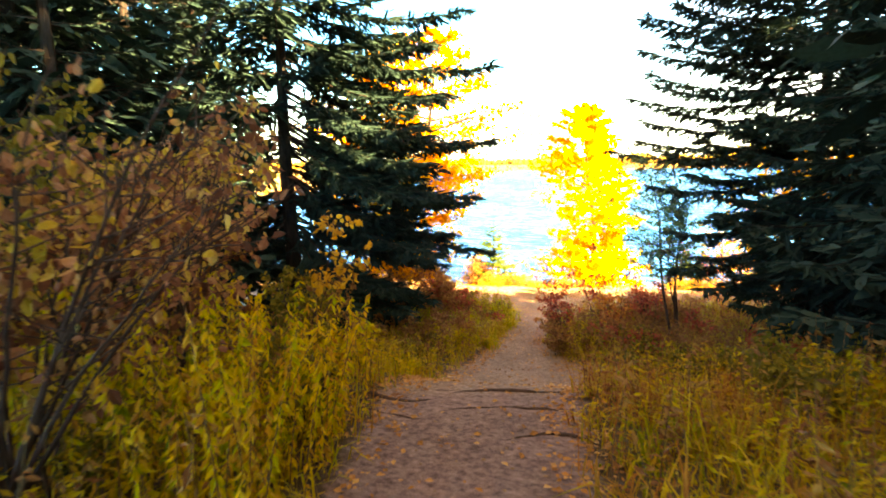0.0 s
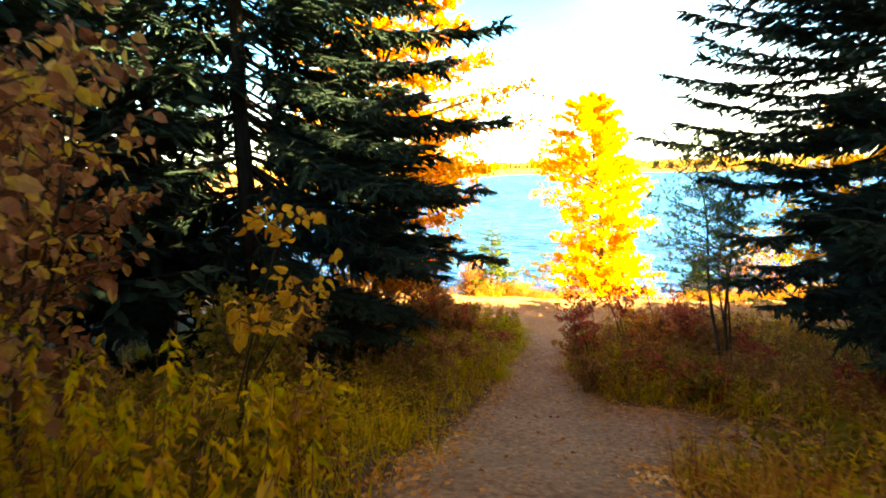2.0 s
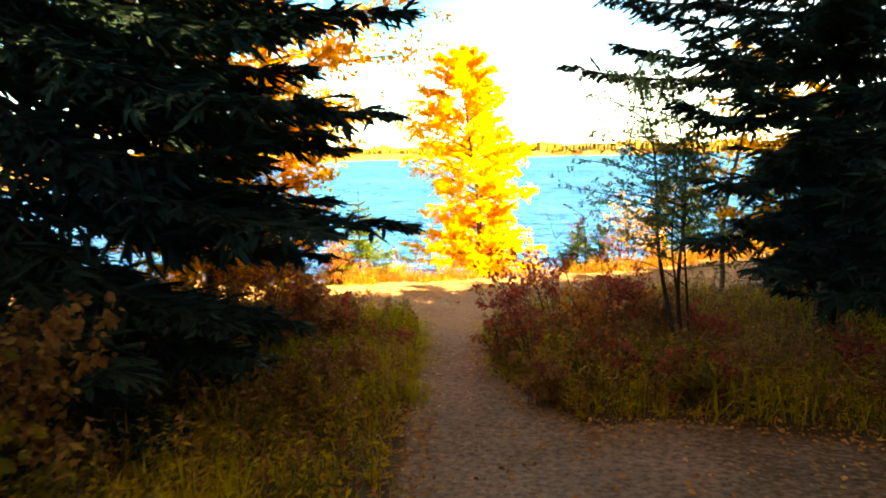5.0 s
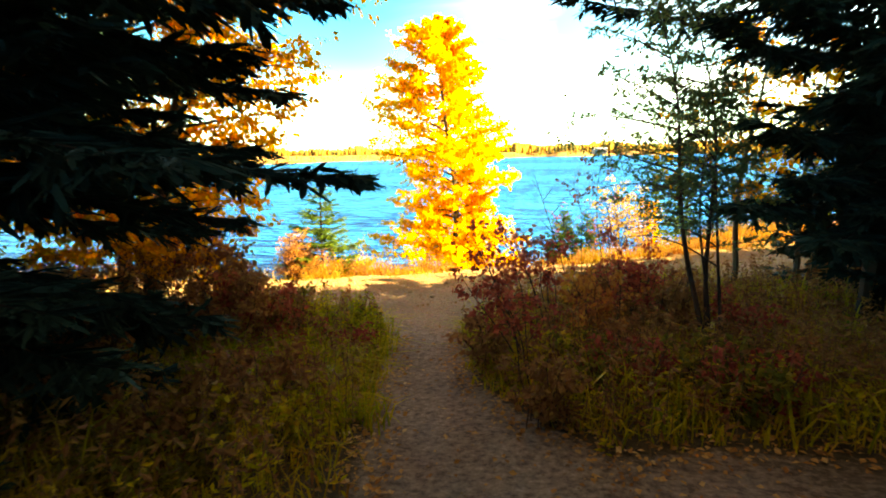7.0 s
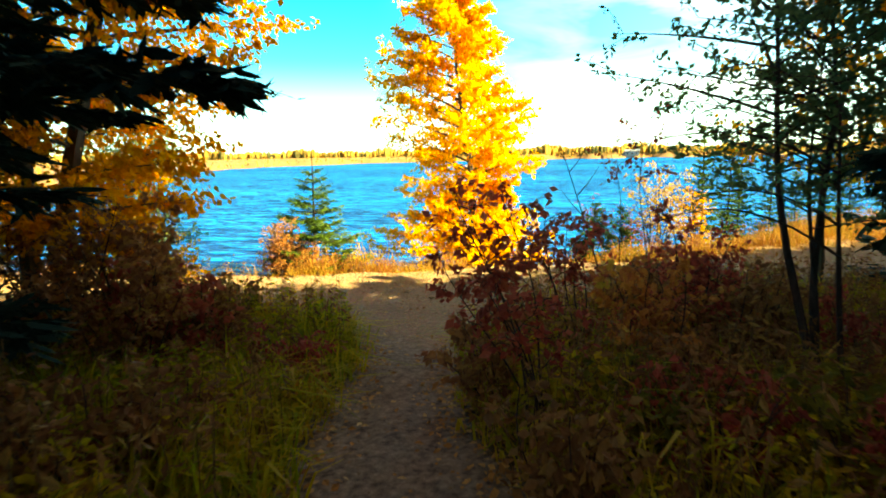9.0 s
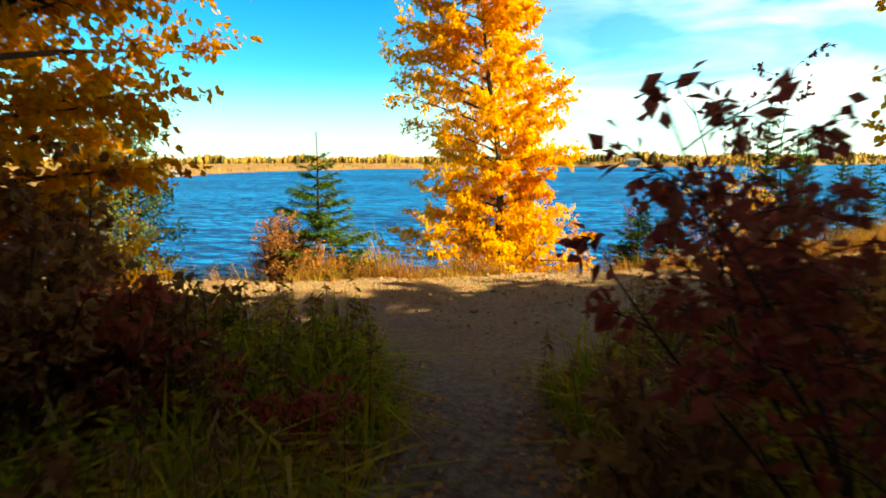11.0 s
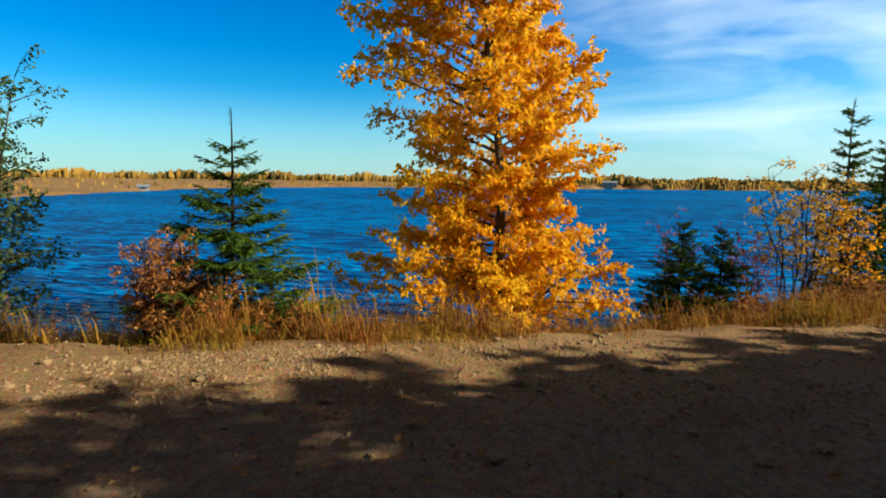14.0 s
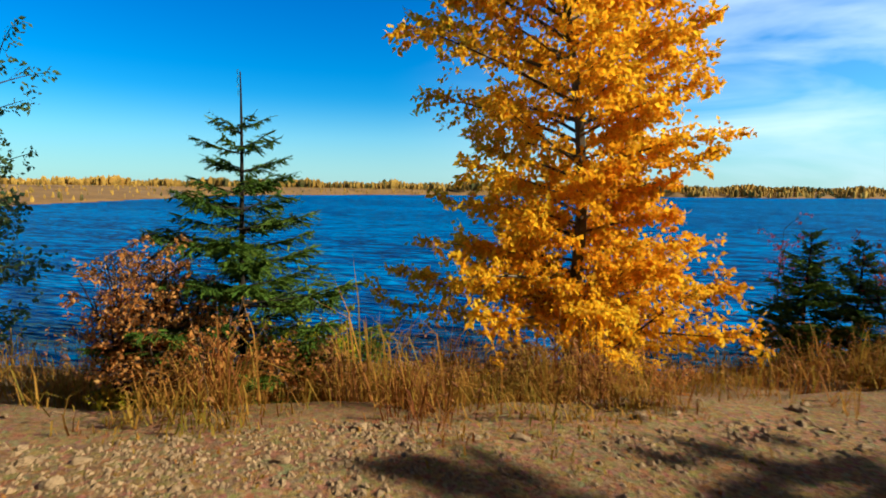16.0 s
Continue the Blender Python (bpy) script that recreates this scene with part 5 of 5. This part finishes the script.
def stones():
    rng = np.random.default_rng(23)
    kinds = [rock_points(rng) for _ in range(6)]
    meshes = []
    for pts, tri in kinds:
        geo = Geo()
        geo.add(pts, tri)
        ob = geo.link("stone", STONE)
        meshes.append(ob.data)
        bpy.data.objects.remove(ob)
    made = 0
    while made < 190:
        v, s = rng.uniform(-6, 8), rng.uniform(9.8, 14.3)
        if (s < 12 and rng.random() < 0.75) or (s > 12 and v > 0 and rng.random() < 0.35):
            continue
        x, y = v * ALONG + s * ACROSS
        size = 0.022 + 0.045 * rng.random() ** 3
        ob = tagged(new("stone", meshes[made % 6]), "rounded pale field stone lying in the gravel", "stone", "stones on the track")
        ob.matrix_basis = pose(x, y, gz(x, y) + size * 0.2, 0, 0, rng.uniform(0, 360))
        ob.scale = (size * rng.uniform(0.9, 1.4), size, size)
        made += 1
    n = 62000
    v, s = rng.uniform(-8, 9, n), 9.8 + 4.2 * rng.random(n) ** 0.42
    p = v[:, None] * ALONG + s[:, None] * ACROSS
    k = (road_gap(p[:, 0], p[:, 1]) < 0.15) & (rng.random(n) < 0.2 + 0.8 * smooth(wave(p[:, 0], p[:, 1], 1.3), -0.4, 0.6)) & ((s > 11) | (rng.random(n) < 0.25))
    p = p[k]
    n = len(p)
    size = 0.004 + 0.026 * rng.random(n) ** 4.5
    q = np.stack([rng.uniform(-2, 7, 9000), rng.uniform(-6, 9, 9000)], -1)
    q = q[trail_gap(q[:, 0], q[:, 1]) < 0.05]
    p = np.concatenate([p, q])
    n = len(p)
    size = np.concatenate([size, 0.003 + 0.014 * rng.random(len(q)) ** 3])
    a = np.arange(5) * 2 * np.pi / 5
    dome = np.concatenate([np.stack([np.cos(a), np.sin(a), np.full(5, -0.35)], -1), [[0.1, 0.0, 0.65]]])
    pts = dome[None] * (1 + rng.normal(size=(n, 6, 3)) * 0.22) * size[:, None, None] * np.array([1.15, 1.0, 0.85])
    turn = rng.uniform(0, 6.28, n)
    c, w = np.cos(turn)[:, None], np.sin(turn)[:, None]
    pts = np.stack([pts[..., 0] * c - pts[..., 1] * w, pts[..., 0] * w + pts[..., 1] * c, pts[..., 2]], -1)
    pts = pts + np.stack([p[:, 0], p[:, 1], ground_z(p[:, 0], p[:, 1]) + size * 0.15], -1)[:, None]
    cap = np.array([(i, (i + 1) % 5, 5) for i in range(5)])
    geo = Geo()
    geo.add(pts.reshape(-1, 3), (np.arange(n)[:, None, None] * 6 + cap[None]).reshape(-1, 3))
    tagged(geo.link("gravel", STONE), "small pale gravel strewn over the track and trail", "gravel", kind="stuff")


def exposed_root(pts, radius, seed):
    """A weathered root lying half buried across the trail."""
    rng = np.random.default_rng(seed)
    pts = np.asarray(pts, float)
    u = np.linspace(0, 1, 22)
    x, y = (np.interp(u, np.linspace(0, 1, len(pts)), pts[:, i]) + 0.02 * np.cumsum(rng.normal(size=22)) * 0.6 for i in (0, 1))
    x0, y0 = float(x[0]), float(y[0])
    root = thing("exposed_root", x0, y0, gz(x0, y0), "dark weathered tree root lying across the trail", "root", "roots across the trail")
    z = ground_z(x, y) - gz(x0, y0) + radius * (0.5 * np.sin(u * 9 + seed) - 0.1) * np.sin(np.pi * u) - radius * (1 - np.sin(np.pi * u))
    wood = Geo()
    tube(wood, np.stack([x - x0, y - y0, z], -1), radius * (0.5 + 0.5 * np.sin(np.pi * u) ** 0.6) * rng.uniform(0.8, 1.2, 22), 7)
    wood.link("root_wood", TWIG_BARK, root, smooth=True)


for i, (pts, rad) in enumerate([([(1.45, -2.45), (2.05, -1.85), (2.5, -1.6), (2.75, -0.95)], 0.032), ([(2.45, -1.3), (2.95, -0.55), (3.4, -0.2), (3.95, 0.05)], 0.03), ([(1.9, -2.75), (2.4, -2.2), (2.95, -2.0)], 0.02),
                                ([(2.8, -1.75), (3.3, -1.2), (3.8, -0.95)], 0.022), ([(2.2, -1.25), (2.75, -0.7), (3.05, -0.05)], 0.02), ([(3.6, -2.2), (3.9, -1.6), (4.5, -1.4)], 0.02)]):
    exposed_root(pts, rad, 400 + i)
litter()
stones()


# ---- the far shore ----
def far_woods():
    rng = np.random.default_rng(29)
    geo = Geo()
    sides = 4
    ang = np.linspace(0, 2 * np.pi, sides, endpoint=False)
    i = np.arange(sides)
    j = (i + 1) % sides
    for k in range(6500):
        az = rng.uniform(-66, 31)
        edge = np.interp(az, SHORE_AZ, SHORE_R)
        edge = edge * (1 + 0.025 * math.sin(az * 0.9) + 0.012 * math.sin(az * 2.7))
        line = max(edge + (14 if az < 4 else 2), 425 if az < 5 else 0)
        r = line + rng.random() ** 1.5 * 110
        if az < 3 and rng.random() < 0.22:
            r = edge + 6 + rng.random() * (line - edge)
            h = rng.uniform(0.6, 2.0)
        else:
            h = rng.uniform(2.6, 6.6) * (1 + 0.3 * math.sin(az * 1.1) * math.sin(az * 0.37 + 1))
        if az > 4:
            h *= 0.75
        x, y = -2 + r * math.sin(radians(az)), 10 + r * math.cos(radians(az))
        z = gz(x, y) - 0.3
        spike = rng.random() < (0.45 if math.sin(az * 1.7) + 0.5 * math.sin(az * 4.1) > 0.5 else 0.06)
        lev = [(0, 0.7), (0.4, 1.0), (0.8, 0.6)] if not spike else [(0, 0.8), (0.35, 0.6), (0.7, 0.3)]
        wid = h * rng.uniform(0.16, 0.4) * (0.55 if spike else 1.0)
        rings = np.concatenate([np.stack([x + wid * w * rng.uniform(0.6, 1.25, sides) * np.cos(ang), y + wid * w * rng.uniform(0.6, 1.25, sides) * np.sin(ang), z + h * f + rng.normal(size=sides) * h * 0.05], -1) for f, w in lev])
        faces = [np.stack([b * sides + i, b * sides + j, b * sides + sides + j], -1) for b in range(2)] + [np.stack([b * sides + i, b * sides + sides + j, b * sides + sides + i], -1) for b in range(2)]
        geo.add(np.concatenate([rings, [[x, y, z + h]]]), np.concatenate(faces + [np.stack([2 * sides + i, 2 * sides + j, np.full(sides, 3 * sides)], -1)]))
    tagged(geo.link("far_woods", FARWOOD), "gold and dark green woods along the far shore", "woods", kind="stuff")


far_woods()


def house(x, y, z, wide, deep, high, roof, turn, label):
    """Plain building with a low gable roof and windows."""
    root = thing("house", x, y, z, label, "building", "", turn)
    a, b = wide / 2, deep / 2
    body = Geo()
    body.add([(-a, -b, -1), (a, -b, -1), (a, b, -1), (-a, b, -1), (-a, -b, high), (a, -b, high), (a, b, high), (-a, b, high), (-a, 0, high + roof), (a, 0, high + roof)],
             [(0, 1, 5, 4), (1, 2, 6, 5), (2, 3, 7, 6), (3, 0, 4, 7)])
    body.add([(-a, -b, high), (-a, b, high), (-a, 0, high + roof), (a, -b, high), (a, b, high), (a, 0, high + roof)], [(0, 1, 2), (3, 4, 5)])
    body.link("wall", WHITE_WALL, root)
    top = Geo()
    e, t = 0.4, 0.2
    top.add([(-a - e, -b - e, high - 0.1), (a + e, -b - e, high - 0.1), (a + e, 0, high + roof + t), (-a - e, 0, high + roof + t), (a + e, b + e, high - 0.1), (-a - e, b + e, high - 0.1),
             (-a - e, -b - e, high + 0.1), (a + e, -b - e, high + 0.1), (a + e, 0, high + roof + 2 * t), (-a - e, 0, high + roof + 2 * t), (a + e, b + e, high + 0.1), (-a - e, b + e, high + 0.1)],
            [(0, 1, 2, 3), (3, 2, 4, 5), (6, 7, 8, 9), (9, 8, 10, 11), (0, 1, 7, 6), (5, 4, 10, 11)])
    top.link("roof", GREY_ROOF, root)
    n = max(1, int(wide / 3))
    for i in range(n):
        cx = -a + wide * (i + 0.5) / n
        win = Geo()
        q = np.array([(x_, y_, z_) for z_ in (high * 0.35, high * 0.75) for y_ in (-b - 0.05, -b + 0.05) for x_ in (cx - 0.5, cx + 0.5)])
        win.add(q, [(0, 1, 5, 4), (2, 3, 7, 6), (0, 2, 6, 4), (1, 3, 7, 5), (4, 5, 7, 6), (0, 1, 3, 2)])
        win.link("window", DARK_GLASS, root)


house(4.0, 446.0, gz(4, 446) - 0.2, 13.0, 8.0, 3.6, 1.2, -3, "long pale building on the far shore")
house(-132.0, 141.0, gz(-132, 141) - 0.1, 2.6, 2.0, 1.0, 0.35, 40, "small white cabin beside the far water")
